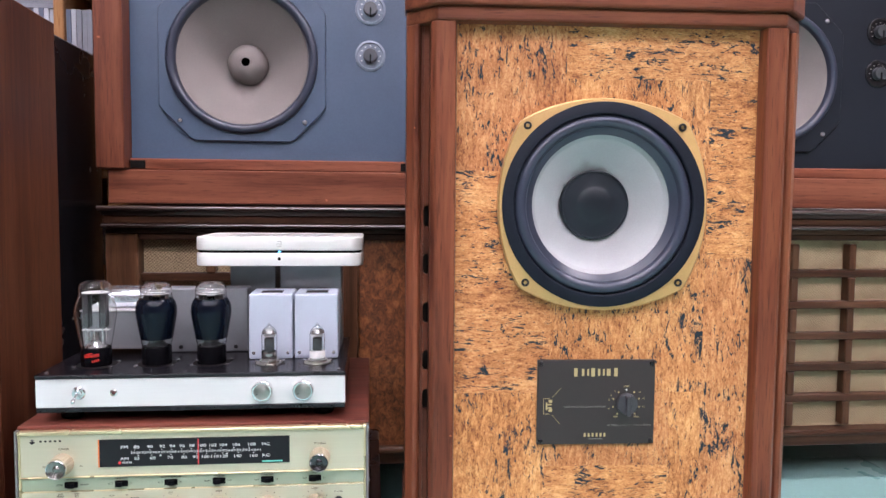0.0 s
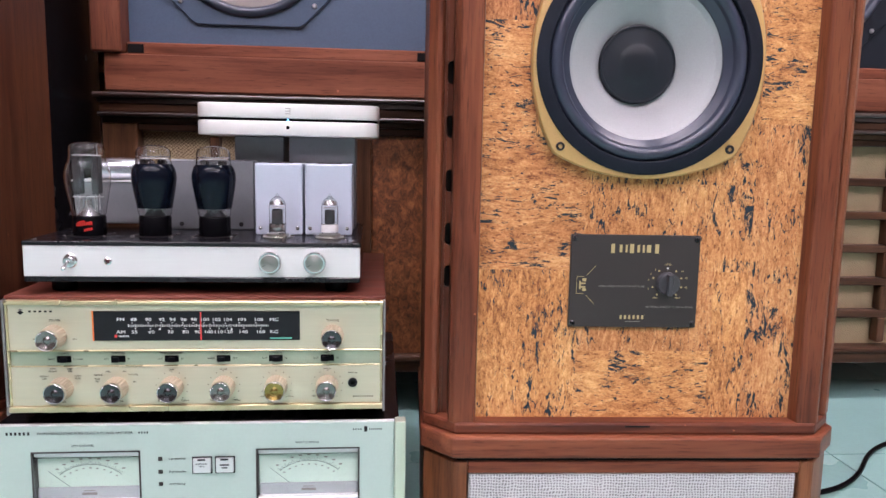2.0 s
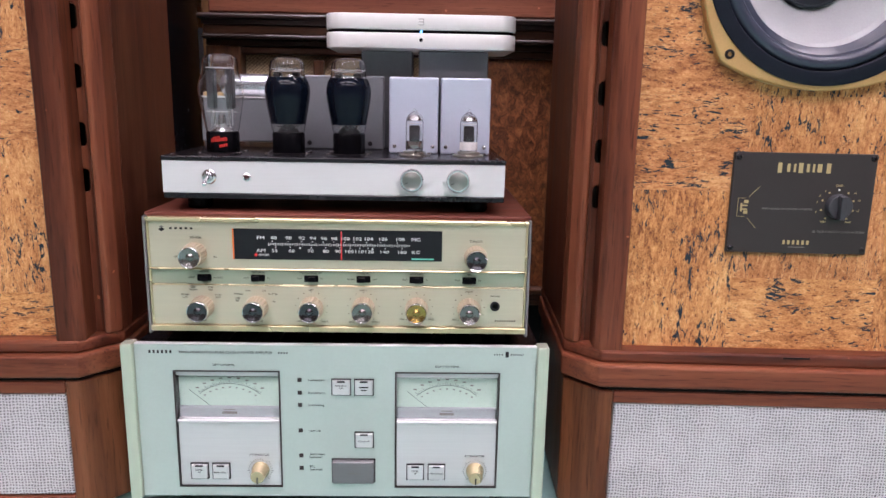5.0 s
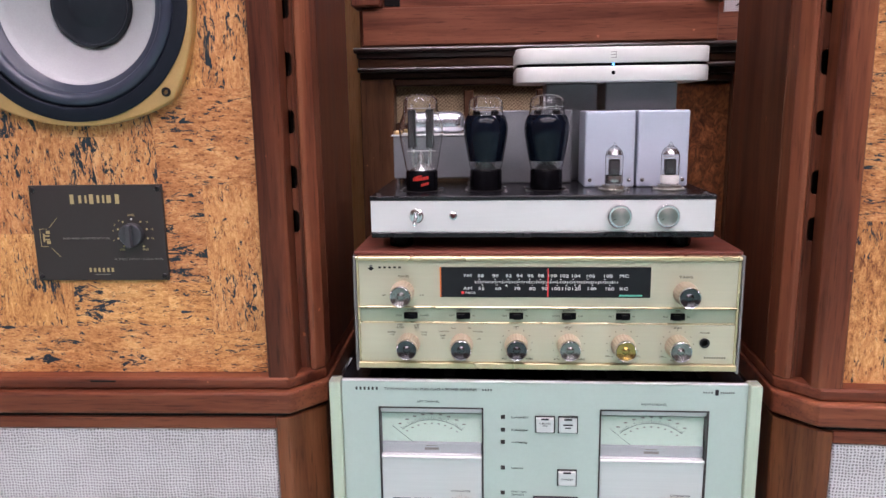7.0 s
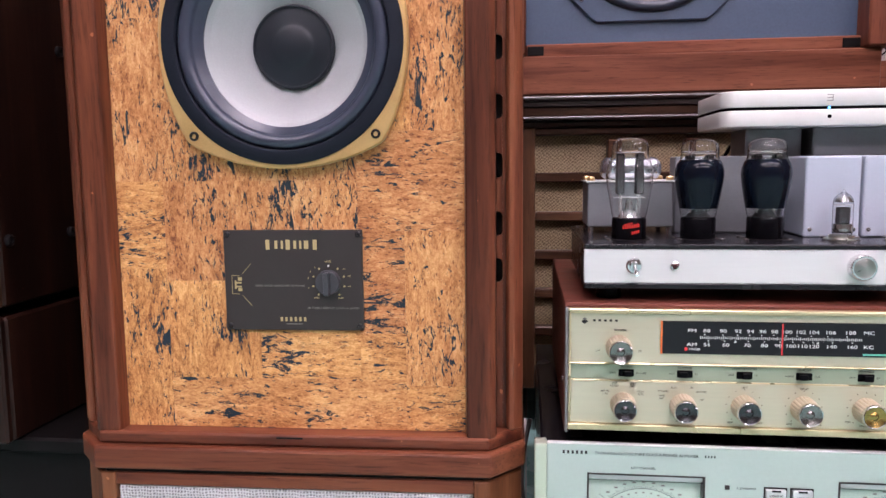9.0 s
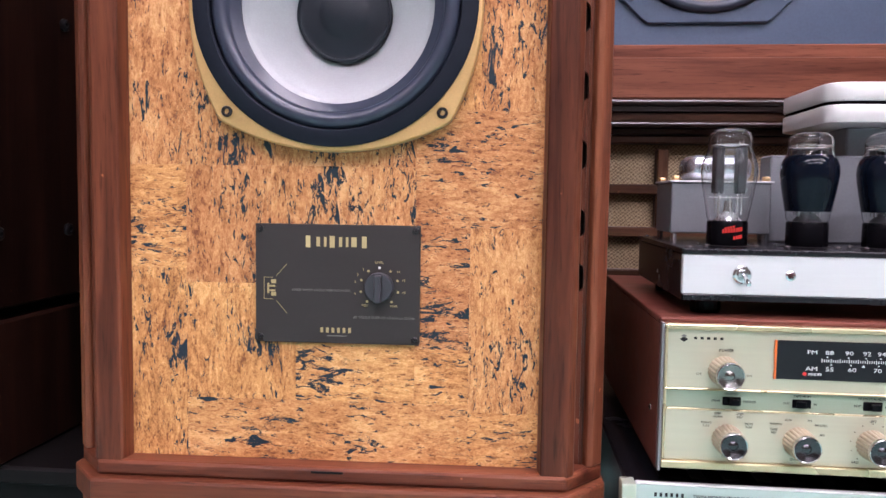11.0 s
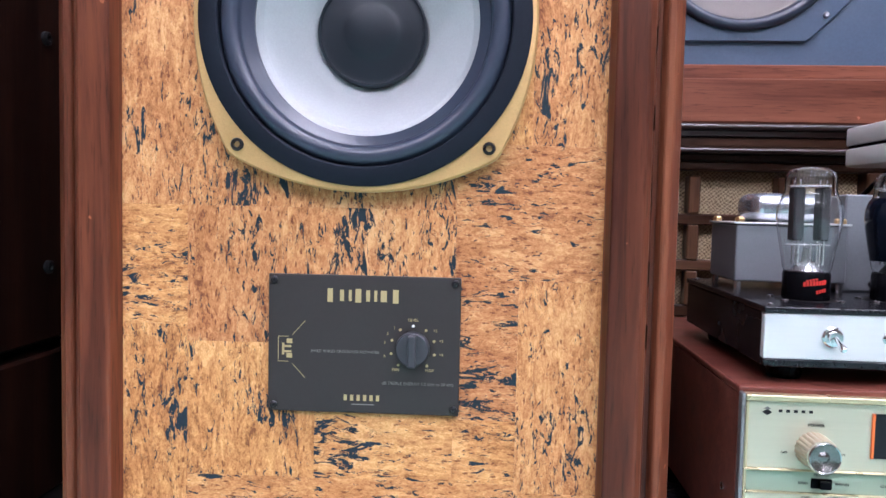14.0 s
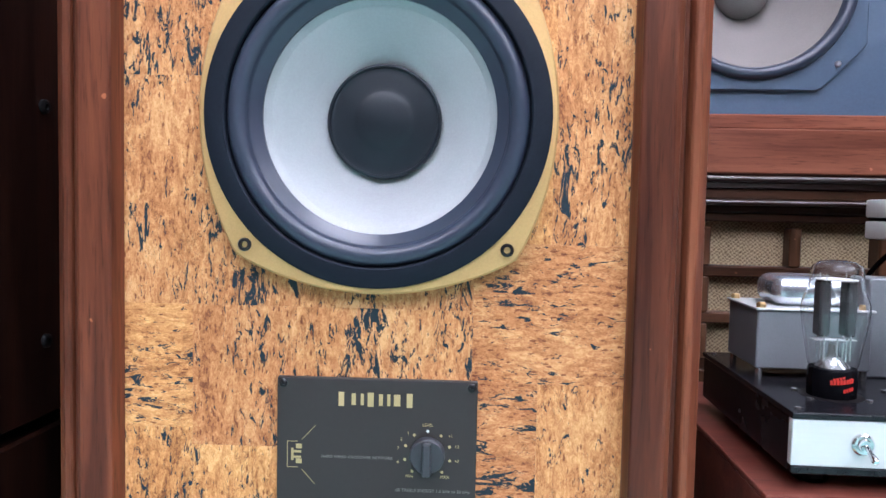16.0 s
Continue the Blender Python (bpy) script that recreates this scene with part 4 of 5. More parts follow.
# ----- receiver -----
def receiver():
    e = thing("stereo_receiver", -0.2035, 0.857, 0.1968, "vintage champagne-fronted receiver in a red-brown case with lit-style dial", "receiver")
    e["label"] = "vintage champagne-fronted radio receiver in a red-brown wooden case"
    z0 = -0.0018
    for fx in (-0.17, 0.17):
        for fy in (0.04, 0.30):
            part("foot", lathe([(0.012, 0.0), (0.013, 0.004), (0.013, 0.0100), (0.0, 0.0100)], (fx, fy, 0), "up", 20), BLACK_PLASTIC, e)
    case = bmesh.new()
    block(-0.2015, 0.2015, 0.004, 0.350, 0.1335, 0.1392, 0.0015, 2, bm=case)
    block(-0.2015, -0.1955, 0.004, 0.350, 0.0100, 0.1335, bm=case)
    block(0.1955, 0.2015, 0.004, 0.350, 0.0100, 0.1335, bm=case)
    part("case", case, RED_CASE, e, "red-brown veneered case")
    part("chassis", block(-0.1954, 0.1954, 0.012, 0.345, 0.0095, 0.1330), BLACK_MATT, e)
    for s in (-1, 1):
        part("side_cheek", block(min(s * 0.1985, s * 0.2012), max(s * 0.1985, s * 0.2012), -0.004, 0.0038, 0.0100, 0.1360, 0.0006), GREY_TRIM, e, "grey metal edge")
        part("case_screw", lathe([(0.003, 0), (0.003, 0.001), (0.0, 0.002)], (0, 0, 0), segs=12), CHROME, e).matrix_basis = pose(s * 0.2016, 0.03, 0.055, 0, 0, s * 90)
    up = part("upper_panel", block(-0.1980, 0.1980, -0.001, 0.011, 0.0805, 0.1305, 0.0005), CHAMPAGNE, e, "brushed champagne dial panel")
    mid = part("switch_strip", block(-0.1980, 0.1980, 0.001, 0.011, 0.0637, 0.0795), SAGE, e, "sage green switch strip")
    lo = part("lower_panel", block(-0.1980, 0.1980, -0.001, 0.011, 0.0195, 0.0625, 0.0005), CHAMPAGNE, e, "brushed champagne control panel")
    for a, b, d in ((0.1306, 0.1350, 0.0045), (0.0796, 0.0812, 0.0030), (0.0626, 0.0636, 0.0015), (0.0132, 0.0194, 0.0050)):
        part("trim_bead", block(-0.1984, 0.1984, -d, 0.011, a, b, 0.0007), GOLD_TRIM, e, "bright gold trim")
    for s in (-1, 1):
        part("trim_bead", block(s * 0.19675 - 0.0012, s * 0.19675 + 0.0012, -0.0028, 0.0, 0.0196, 0.1304, 0.0005), GOLD_TRIM, e)
    f, fm = -0.0014, 0.0006
    # dial
    dx0, dx1, dz0, dz1 = -0.1095, 0.1080, 0.0915, 0.1238
    d = part("tuning_dial", block(dx0, dx1, -0.0026, 0.0, dz0, dz1, 0.0004), DIAL_BLACK, e, "black glass tuning dial")
    fd = -0.0029
    k = (dx1 - dx0) / 770.0

    def at(p):
        return dx0 + (p - 363) * k

    for p, t in ((466, "FM"), (514, "88"), (568, "90"), (617, "92"), (657, "94"), (697, "96"), (735, "98"), (775, "100"), (819, "102"), (861, "104"), (914, "106"), (977, "108"), (1036, "MC")):
        words("dial_figure", t, at(p), fd, 0.1146, 0.0048, WHITE_INK, d, wide=1.4)
    for p, t in ((466, "AM"), (516, "55"), (578, "60"), (648, "70"), (704, "80"), (749, "90"), (789, "100"), (826, "110"), (863, "120"), (919, "140"), (984, "160"), (1036, "KC")):
        words("dial_figure", t, at(p), fd, 0.1010, 0.0048, WHITE_INK, d, wide=1.4)
    tk = bmesh.new()
    for i in range(84):
        x = at(494) + (at(1013) - at(494)) * i / 83
        h = 0.0011 if i % 4 else 0.0016
        block(x - 0.00028, x + 0.00028, fd, fd + 0.0003, 0.1080 - h, 0.1080 + h, bm=tk)
    for p in (508, 567, 615, 655, 694, 733, 773, 808, 853, 905, 967):
        block(at(p) - 0.0005, at(p) + 0.0005, fd, fd + 0.0003, 0.1105, 0.1115, bm=tk)
    for p in (520, 574, 651, 703, 755, 795, 829, 859, 922, 985):
        block(at(p) - 0.0005, at(p) + 0.0005, fd, fd + 0.0003, 0.1044, 0.1054, bm=tk)
    part("dial_scale", tk, WHITE_INK, d)
    for p in (609, 876):
        tri = plate_xz([(at(p) - 0.0013, 0.1035), (at(p) + 0.0013, 0.1035), (at(p), 0.1058)], fd, fd + 0.0003)
        part("dial_mark", tri, WHITE_INK, d)
    words("inscription", "MINDER", at(476), fd, 0.0964, 0.0030, WHITE_INK, d)
    part("red_lamp", lathe([(0.0016, 0.0026), (0.0016, 0.0032), (0.0, 0.0034)], (at(447), 0, 0.0966), segs=14), RED_NEEDLE, d)
    bars("band_mark", [(at(1020), at(1103), 0.0931, 0.0947)], fd, TEAL_INK, d)
    part("dial_needle", block(at(759), at(763), -0.0034, -0.0026, dz0 + 0.0004, dz1 - 0.0012), RED_NEEDLE, d, "red tuning needle")
    # plain orange strip painted for the glow at the dial's left edge
    part("dial_edge", block(dx0 - 0.0002, dx0 + 0.0012, -0.0031, -0.0005, dz0, dz1), AMBER, d, "amber edge strip with the glow in its colour")
    # knobs
    caps = {"dark": SPUN_DARK, "clear": SPUN_SILVER, "amber": SPUN_GOLD}
    for x, z, r, cap in ((-0.1495, 0.0962, 0.0114, "clear"), (0.1435, 0.0962, 0.0112, "dark"), (-0.1445, 0.0390, 0.0112, "dark"), (-0.0875, 0.0390, 0.0112, "dark"),
                         (-0.0295, 0.0392, 0.0112, "dark"), (0.0255, 0.0394, 0.0112, "clear"), (0.0820, 0.0394, 0.0112, "amber"), (0.1375, 0.0392, 0.0112, "clear")):
        kn = part("control_knob", ribbed(r * 1.12, 0.001, 0.0188, x, z, 22, 0.94), CREAM, e, "ribbed cream knob", False)
        part("knob_rim", lathe([(r * 1.00, 0.0186), (r * 0.99, 0.0212), (r * 0.93, 0.0220), (r * 0.88, 0.0214), (r * 0.86, 0.0188)], (x, 0, z), segs=36), CHROME, kn, "silver rim", True)
        part("knob_face", lathe([(r * 0.87, 0.0189), (r * 0.87, 0.0210), (r * 0.78, 0.0206), (r * 0.60, 0.0196), (r * 0.44, 0.0190), (r * 0.36, 0.0189), (r * 0.28, 0.0196), (r * 0.16, 0.0203), (0.0, 0.0206)], (x, 0, z), segs=32), caps[cap], kn, {"dark": "dark dished face", "clear": "silver dished face", "amber": "gold dished face"}[cap], True)
    for i, x in enumerate((-0.0295, 0.0255, 0.0820, 0.1375)):
        n = 11
        tk = bmesh.new()
        for j in range(n):
            t = radians(-50 + 280 * j / (n - 1))
            block(x + 0.0168 * math.cos(t) - 0.0004, x + 0.0168 * math.cos(t) + 0.0004, f, f + 0.0003, 0.0400 + 0.0168 * math.sin(t) - 0.0004, 0.0400 + 0.0168 * math.sin(t) + 0.0004, bm=tk)
        part("tick_scale", tk, BLACK_INK, lo)
    # slide switches
    names = (("OUTPUT", "SPKRS", "PHONES"), ("TAPE MON", "OUT", "IN"), ("HI-FM STER-FILTER", "OUT", "IN"), ("LO-FILTER", "NORM", "CUT"), ("LOUDNESS", "OUT", "IN"), ("AFC", "OUT", "IN"))
    for i, (x, (top, a, b)) in enumerate(zip((-0.1415, -0.0855, -0.0295, 0.0255, 0.0815, 0.1375), names)):
        sw = part("slide_switch", block(x - 0.0074, x + 0.0074, -0.0002, 0.004, 0.0670, 0.0742, 0.0004), BLACK_PLASTIC, e, "black slide switch")
        ox = -0.0018 if i % 2 else 0.0010
        part("slider", block(x + ox - 0.0040, x + ox + 0.0040, -0.0048, -0.0003, 0.0678, 0.0734, 0.0006), BLACK_PLASTIC, sw)
        words("inscription", top, x, fm, 0.0768, 0.0028, BLACK_INK, mid)
        words("inscription", a, x - 0.0095, fm, 0.0705, 0.0026, BLACK_INK, mid, "RIGHT")
        words("inscription", b, x + 0.0095, fm, 0.0705, 0.0026, BLACK_INK, mid, "LEFT")
    for t, x, z, s in (("POWER", -0.1480, 0.1135, 0.0034), ("OFF", -0.1695, 0.0930, 0.0026), ("ON", -0.1290, 0.0930, 0.0026), ("TUNING", 0.1435, 0.1132, 0.0036)):
        words("inscription", t, x, f, z, s, BLACK_INK, up)
    for t, x, z in (("STEP\nNORM", -0.1530, 0.0590), ("STEP\nREV", -0.1350, 0.0590), ("MONO\nL-IN", -0.1620, 0.0510), ("MON\nR-IN", -0.1275, 0.0510), ("MODE", -0.1445, 0.0240),
                    ("PHONO", -0.1060, 0.0535), ("AUX", -0.0960, 0.0572), ("FM", -0.0790, 0.0572), ("FM STER", -0.0700, 0.0535), ("TAPE\nHD", -0.1075, 0.0475), ("AM", -0.0690, 0.0455), ("SELECTOR", -0.0875, 0.0240),
                    ("LEFT", -0.0295, 0.0588), ("RIGHT", 0.0255, 0.0588), ("BASS", -0.0420, 0.0240), ("TREBLE", -0.0165, 0.0240), ("BASS", 0.0130, 0.0240), ("TREBLE", 0.0385, 0.0240),
                    ("MIN", 0.0665, 0.0275), ("MAX", 0.0975, 0.0275), ("VOLUME", 0.0820, 0.0238), ("NORM", 0.1375, 0.0588), ("MIN", 0.1225, 0.0275), ("BALANCE", 0.1375, 0.0238), ("PHONES", 0.1655, 0.0540)):
        words("inscription", t, x, f, z, 0.0027, BLACK_INK, lo)
    bars("model_mark", letter_bars(0.1660, 0.1890, 0.0268, 0.0022, 9), f, BLACK_INK, lo)
    jk = part("phones_jack", lathe([(0.0052, 0.0), (0.0052, 0.002), (0.0038, 0.0024), (0.0030, 0.0024), (0.0030, -0.002), (0.0, -0.002)], (0.1655, -0.001, 0.0432), segs=24), BLACK_STEEL, e, "black headphone socket", True)
    part("socket_hole", lathe([(0.0030, 0.0012), (0.0, 0.0012)], (0.1655, -0.001, 0.0432), segs=20), BLACK_INK, jk)
    bars("maker_mark", letter_bars(-0.1745, -0.1480, 0.1232, 0.0030, 5), f, BLACK_INK, up)
    part("maker_sign", plate_xz([(-0.1860, 0.1222), (-0.1825, 0.1196), (-0.1790, 0.1222), (-0.1825, 0.1240)], f, f + 0.0003), BLACK_INK, up)
    part("maker_sign", plate_xz([(-0.1850, 0.1246), (-0.1825, 0.1234), (-0.1800, 0.1246), (-0.1825, 0.1262)], f, f + 0.0003), DIM_INK, up)


GREY_TRIM = plain("grey_steel_edge", (0.24, 0.23, 0.23), 0.4, 0.5)
receiver()


# ----- tube amplifier on the receiver -----
def shell(profile, thick):
    """Outer and inner skin of a blown glass bulb."""
    outer = [(max(r, 0.0003), h) for r, h in profile]
    inner = [(r - thick if r > 2 * thick else r, h - (0 if r > 4 * thick else thick)) for r, h in outer]
    return outer + inner[::-1]


def big_tube(e, x0, y0, z0, coated):
    x = y = z = 0.0
    first = set(bpy.data.objects)
    t = part("tube_base", lathe([(0.0150, 0.0), (0.0152, 0.001), (0.0152, 0.0178), (0.0145, 0.0190), (0.0, 0.0190)], (x, y, z), "up", 40), BLACK_PLASTIC, e, "black bakelite tube base", True)
    top, n = (0.0905, 0.0735) if not coated else (0.0885, 0.0715)
    out = [(0.0142, 0.0185), (0.0156, 0.0220), (0.0166, 0.0285), (0.0186, 0.0395), (0.0203, 0.0500), (0.0210, 0.0565), (0.0206, 0.0620), (0.0190, 0.0672), (0.0170, n - 0.0015), (0.0162, n + 0.0025), (0.0162, top - 0.0080), (0.0150, top - 0.0042), (0.0110, top - 0.0014), (0.0055, top - 0.0003), (0.0, top)]
    prof = shell(out, 0.0006)
    gl = part("glass_bulb", lathe(prof, (x, y, z), "up", 48, closed=True), GLASS, t, "clear glass bulb", True)
    glazed(gl)
    # inner works
    part("mica_disc", lathe([(0.0, n + 0.0042), (0.0130, n + 0.0042), (0.0130, n + 0.0036), (0.0, n + 0.0036)], (x, y, z), "up", 28), MICA, t, "", True)
    part("stem", lathe([(0.0110, 0.0195), (0.0085, 0.0225), (0.0040, 0.0265), (0.0030, 0.0345), (0.0, 0.0350)], (x, y, z), "up", 24), ANODE if coated else GETTER, t, "dark glass stem" if coated else "silvery glass stem", True)
    for dx in (-0.0085, 0.0085):
        part("anode", block(x + dx - 0.0036, x + dx + 0.0036, y - 0.0055, y + 0.0055, z + 0.0400, z + n + 0.0030, 0.0012), ANODE, t, "dark grey anode plate")
        for dy in (-0.005, 0.005):
            part("support_wire", lathe([(0.0005, 0.024), (0.0005, n + 0.008), (0.0, n + 0.008)], (x + dx, y + dy, z), "up", 8), STEEL_WIRE, t)
    for i in range(6):
        a = 2 * math.pi * (i + 0.5) / 6
        part("lead_wire", lathe([(0.0006, 0.0215), (0.0006, 0.0385), (0.0, 0.0386)], (x + 0.0082 * math.cos(a), y + 0.0050 * math.sin(a), z), "up", 8), STEEL_WIRE, t)
    part("spacer", block(x - 0.0135, x + 0.0135, y - 0.004, y + 0.004, z + 0.0370, z + 0.0376), MICA, t)
    if coated:
        prof = [(0.0165, 0.0272)] + [(r + 0.0002, h) for r, h in out if 0.028 < h < n - 0.001]
        part("glass_coating", lathe(prof + [(r - 0.0009, h) for r, h in prof[::-1]], (x, y, z), "up", 48, closed=True), BLACK_GLASS, t, "glossy black coating round the bulb", True)
        crown = [(0.0156, n + 0.0050), (0.0156, n + 0.0062)]
        part("collar", lathe(crown + [(0.0150, n + 0.0062), (0.0150, n + 0.0050)], (x, y, z), "up", 40, closed=True), STEEL_WIRE, t, "", True)
    else:
        bm = bmesh.new()
        # maker's print: plain red shapes
        for a0, a1, h0, h1 in ((-118, -60, 0.0098, 0.0128), (-112, -84, 0.0128, 0.0142), (-76, -64, 0.0128, 0.0138), (-88, -60, 0.0050, 0.0075)):
            steps = max(2, int((a1 - a0) / 7))
            for i in range(steps):
                a, b = radians(a0 + (a1 - a0) * i / steps), radians(a0 + (a1 - a0) * (i + 0.8) / steps)
                lift = 0.0018 * i / steps
                vs = [bm.verts.new((x + 0.01545 * math.cos(q), y + 0.01545 * math.sin(q), z + h + lift)) for q, h in ((a, h0), (b, h0), (b, h1), (a, h1))]
                bm.faces.new(vs)
        part("red_print", bm, RED_INK, t, "red printed mark")
    sk = part("tube_socket", lathe([(0.0200, 0.0), (0.0200, 0.0006), (0.0155, 0.0008), (0.0, 0.0008)], (x, y, z - 0.0006), "up", 36), BLACK_MATT, e, "dark socket opening", True)
    for a in (35, 145, 215, 325):
        part("socket_screw", lathe([(0.0021, 0.0), (0.0021, 0.0009), (0.0, 0.0013)], (x + 0.0225 * math.cos(radians(a)), y + 0.0225 * math.sin(radians(a)), z), "up", 12), STEEL_WIRE, e)
    grow(first, x0, y0, z0, 1.16)


def grow(first, x, y, z, k):
    """Sets the meshes made since then to scale and in place."""
    m = Matrix.Translation((x, y, z)) @ Matrix.Scale(k, 4)
    for o in bpy.data.objects:
        if o not in first:
            o.data.transform(m)


def small_tube(e, x0, y0, z0, pale):
    x = y = z = 0.0
    first = set(bpy.data.objects)
    fl = part("socket_flange", lathe([(0.0150, 0.0), (0.0150, 0.0010), (0.0112, 0.0016), (0.0110, 0.0040), (0.0092, 0.0044), (0.0, 0.0044)], (x, y, z), "up", 32), SATIN, e, "silver socket flange", True)
    for dx in (-0.0145, 0.0145):
        part("flange_screw", lathe([(0.0026, 0.0), (0.0026, 0.0016), (0.0012, 0.0024), (0.0, 0.0024)], (x + dx, y + 0.004, z + 0.0008), "up", 14), CHROME, fl, "", True)
    out = [(0.0080, 0.0042), (0.0086, 0.0070), (0.0087, 0.0320), (0.0078, 0.0365), (0.0052, 0.0400), (0.0026, 0.0415), (0.0012, 0.0440), (0.0, 0.0455)]
    gl = part("glass_envelope", lathe(shell(out, 0.0007), (x, y, z), "up", 32, closed=True), GLASS, fl, "small clear glass tube", True)
    glazed(gl)
    part("anode", block(x - 0.0050, x + 0.0050, y - 0.0042, y + 0.0042, z + 0.0140, z + 0.0290, 0.0010), ANODE, fl)
    part("mica_disc", lathe([(0.0, 0.0312), (0.0074, 0.0312), (0.0074, 0.0307), (0.0, 0.0307)], (x, y, z), "up", 20), MICA, fl)
    part("getter", lathe([(0.0077, 0.0335), (0.0068, 0.0366), (0.0046, 0.0390), (0.0, 0.0402)], (x, y, z), "up", 28), GETTER, fl, "silver getter flash", True)
    part("printed_band", lathe([(0.00875, 0.0060), (0.00880, 0.0062), (0.00880, 0.0135), (0.00875, 0.0137)], (x, y, z), "up", 28), WHITE_INK if pale else GETTER, fl, "pale print" if pale else "", True)
    grow(first, x0, y0, z0, 1.12)


BLACK_GLASS = plain("black_coated_glass", (0.003, 0.005, 0.010), 0.08, 0, 60, 0.2, 0.0, spec=0.18)
MICA = plain("grey_mica", (0.42, 0.42, 0.41), 0.35)
GETTER = plain("silver_getter_mirror", (0.42, 0.42, 0.42), 0.16, 0.9)
STEEL_WIRE = plain("nickel_wire", (0.60, 0.60, 0.60), 0.25, 0.9)


def tube_amplifier():
    e = thing("tube_amplifier", -0.2085, 0.871, 0.336, "tube amplifier with silver front, black top and five glass tubes", "amplifier")
    for fx in (-0.15, 0.15):
        for fy in (0.03, 0.185):
            part("foot", lathe([(0.012, 0.0), (0.013, 0.003), (0.013, 0.0128), (0.0, 0.0128)], (fx, fy, 0), "up", 20), BLACK_PLASTIC, e)
    part("chassis", block(-0.1770, 0.1770, 0.004, 0.214, 0.0130, 0.0528, 0.001), BLACK_PAINT, e, "black steel chassis")
    fp = part("front_panel", block(-0.1778, 0.1778, -0.003, 0.0038, 0.0195, 0.0528, 0.0006), ALU_WHITE, e, "satin silver front plate")
    part("lower_lip", block(-0.1775, 0.1775, -0.0035, 0.0038, 0.0135, 0.0193, 0.0008), BLACK_PAINT, e, "black lower lip")
    part("top_plate", block(-0.1785, 0.1785, -0.004, 0.215, 0.0530, 0.0580, 0.0012, 2), BLACK_PAINT, e, "glossy black top plate")
    z = 0.0582
    for sx in (-0.170, 0.170):
        for sy in (0.008, 0.206):
            part("plate_screw", lathe([(0.0024, 0.0), (0.0024, 0.0008), (0.0, 0.0014)], (sx, sy, z), "up", 14), STEEL_WIRE, e)
    # front controls
    sw = part("toggle_switch", lathe([(0.0078, 0.003), (0.0078, 0.0045), (0.0066, 0.0058), (0.0048, 0.0060), (0.0042, 0.0090), (0.0, 0.0092)], (-0.1295, 0.0, 0.0365), segs=24), CHROME, e, "chrome toggle switch", True)
    lever = lathe([(0.0016, 0.0), (0.0020, 0.009), (0.0026, 0.013), (0.0018, 0.0150), (0.0, 0.0155)], (0, 0, 0), segs=16)
    bmesh.ops.transform(lever, matrix=Matrix.Translation((-0.1295, -0.009, 0.0365)) @ Matrix.Rotation(radians(25), 4, "X"), verts=lever.verts[:])
    part("lever", lever, CHROME, sw, "", True)
    jw = part("pilot_lamp", lathe([(0.0042, 0.003), (0.0042, 0.0042), (0.0028, 0.0050), (0.0022, 0.0044), (0.0, 0.0048)], (-0.0905, 0.0, 0.0365), segs=20), CHROME, e, "small pilot lamp in a chrome ring", True)
    part("lens", lathe([(0.0021, 0.0044), (0.0014, 0.0058), (0.0, 0.0062)], (-0.0905, 0.0, 0.0365), segs=16), DARK_RED, jw, "", True)
    for kx in (0.0805, 0.1285):
        kn = part("volume_knob", ribbed(0.0124, 0.003, 0.0125, kx, 0.0365, 30, 0.99), CHROME, e, "knurled silver knob")
        part("knob_face", lathe([(0.0096, 0.0124), (0.0096, 0.0131), (0.0090, 0.0135), (0.0086, 0.0132), (0.0, 0.0145)], (kx, 0, 0.0365), segs=36), SPUN_NICKEL, kn, "satin knob face", True)
        ptr = block(-0.0003, 0.0003, -0.0138, -0.0134, 0.001, 0.0080)
        bmesh.ops.transform(ptr, matrix=Matrix.Translation((kx, 0, 0.0365)) @ Matrix.Rotation(radians(-115), 4, "Y"), verts=ptr.verts[:])
        part("pointer", ptr, BLACK_INK, kn)
    # tubes
    big_tube(e, -0.1280, 0.0500, z, False)
    big_tube(e, -0.0570, 0.0540, z, True)
    big_tube(e, 0.0095, 0.0540, z, True)
    small_tube(e, 0.0820, 0.0450, z, False)
    small_tube(e, 0.1415, 0.0450, z, True)
    # output transformers in pale boxes
    for a, b in ((0.0530, 0.1082), (0.1108, 0.1665)):
        bx = part("transformer_cover", block(a, b, 0.068, 0.128, z, 0.1425, 0.0022, 2), PALE_BLUE, e, "pale blue-grey transformer cover")
        part("label_plate", block(a + 0.014, b - 0.014, 0.080, 0.100, 0.1426, 0.1432), BLACK_MATT, bx)
        for q in (a + 0.006, b - 0.006):
            part("cover_screw", lathe([(0.0022, 0.0), (0.0022, 0.0008), (0.0, 0.0014)], (q, 0.068, z + 0.008), segs=12), STEEL_WIRE, bx)
    # mains transformer with a bell cover
    tr = part("mains_transformer", block(-0.1665, -0.0725, 0.103, 0.176, z + 0.008, 0.1160, 0.0012), HAMMER, e, "grey hammertone transformer can")
    part("clamp_plate", block(-0.1685, -0.0705, 0.101, 0.178, 0.1161, 0.1178, 0.0004), BRUSHED, tr, "bright clamp plate")
    part("bell_cover", block(-0.1490, -0.0830, 0.113, 0.166, 0.1179, 0.1440, 0.0110, 5), BELL, tr, "polished bell cover", True)
    for q in (-0.1625, -0.0765):
        for r in (0.107, 0.172):
            part("clamp_screw", lathe([(0.0042, 0.0), (0.0042, 0.003), (0.003, 0.0045), (0.0, 0.0048)], (q, r, 0.1179), "up", 6), BRASS, tr)
            part("standoff", lathe([(0.0030, 0.0), (0.0030, 0.0078), (0.0, 0.0078)], (q, r, z), "up", 10), STEEL_WIRE, tr)
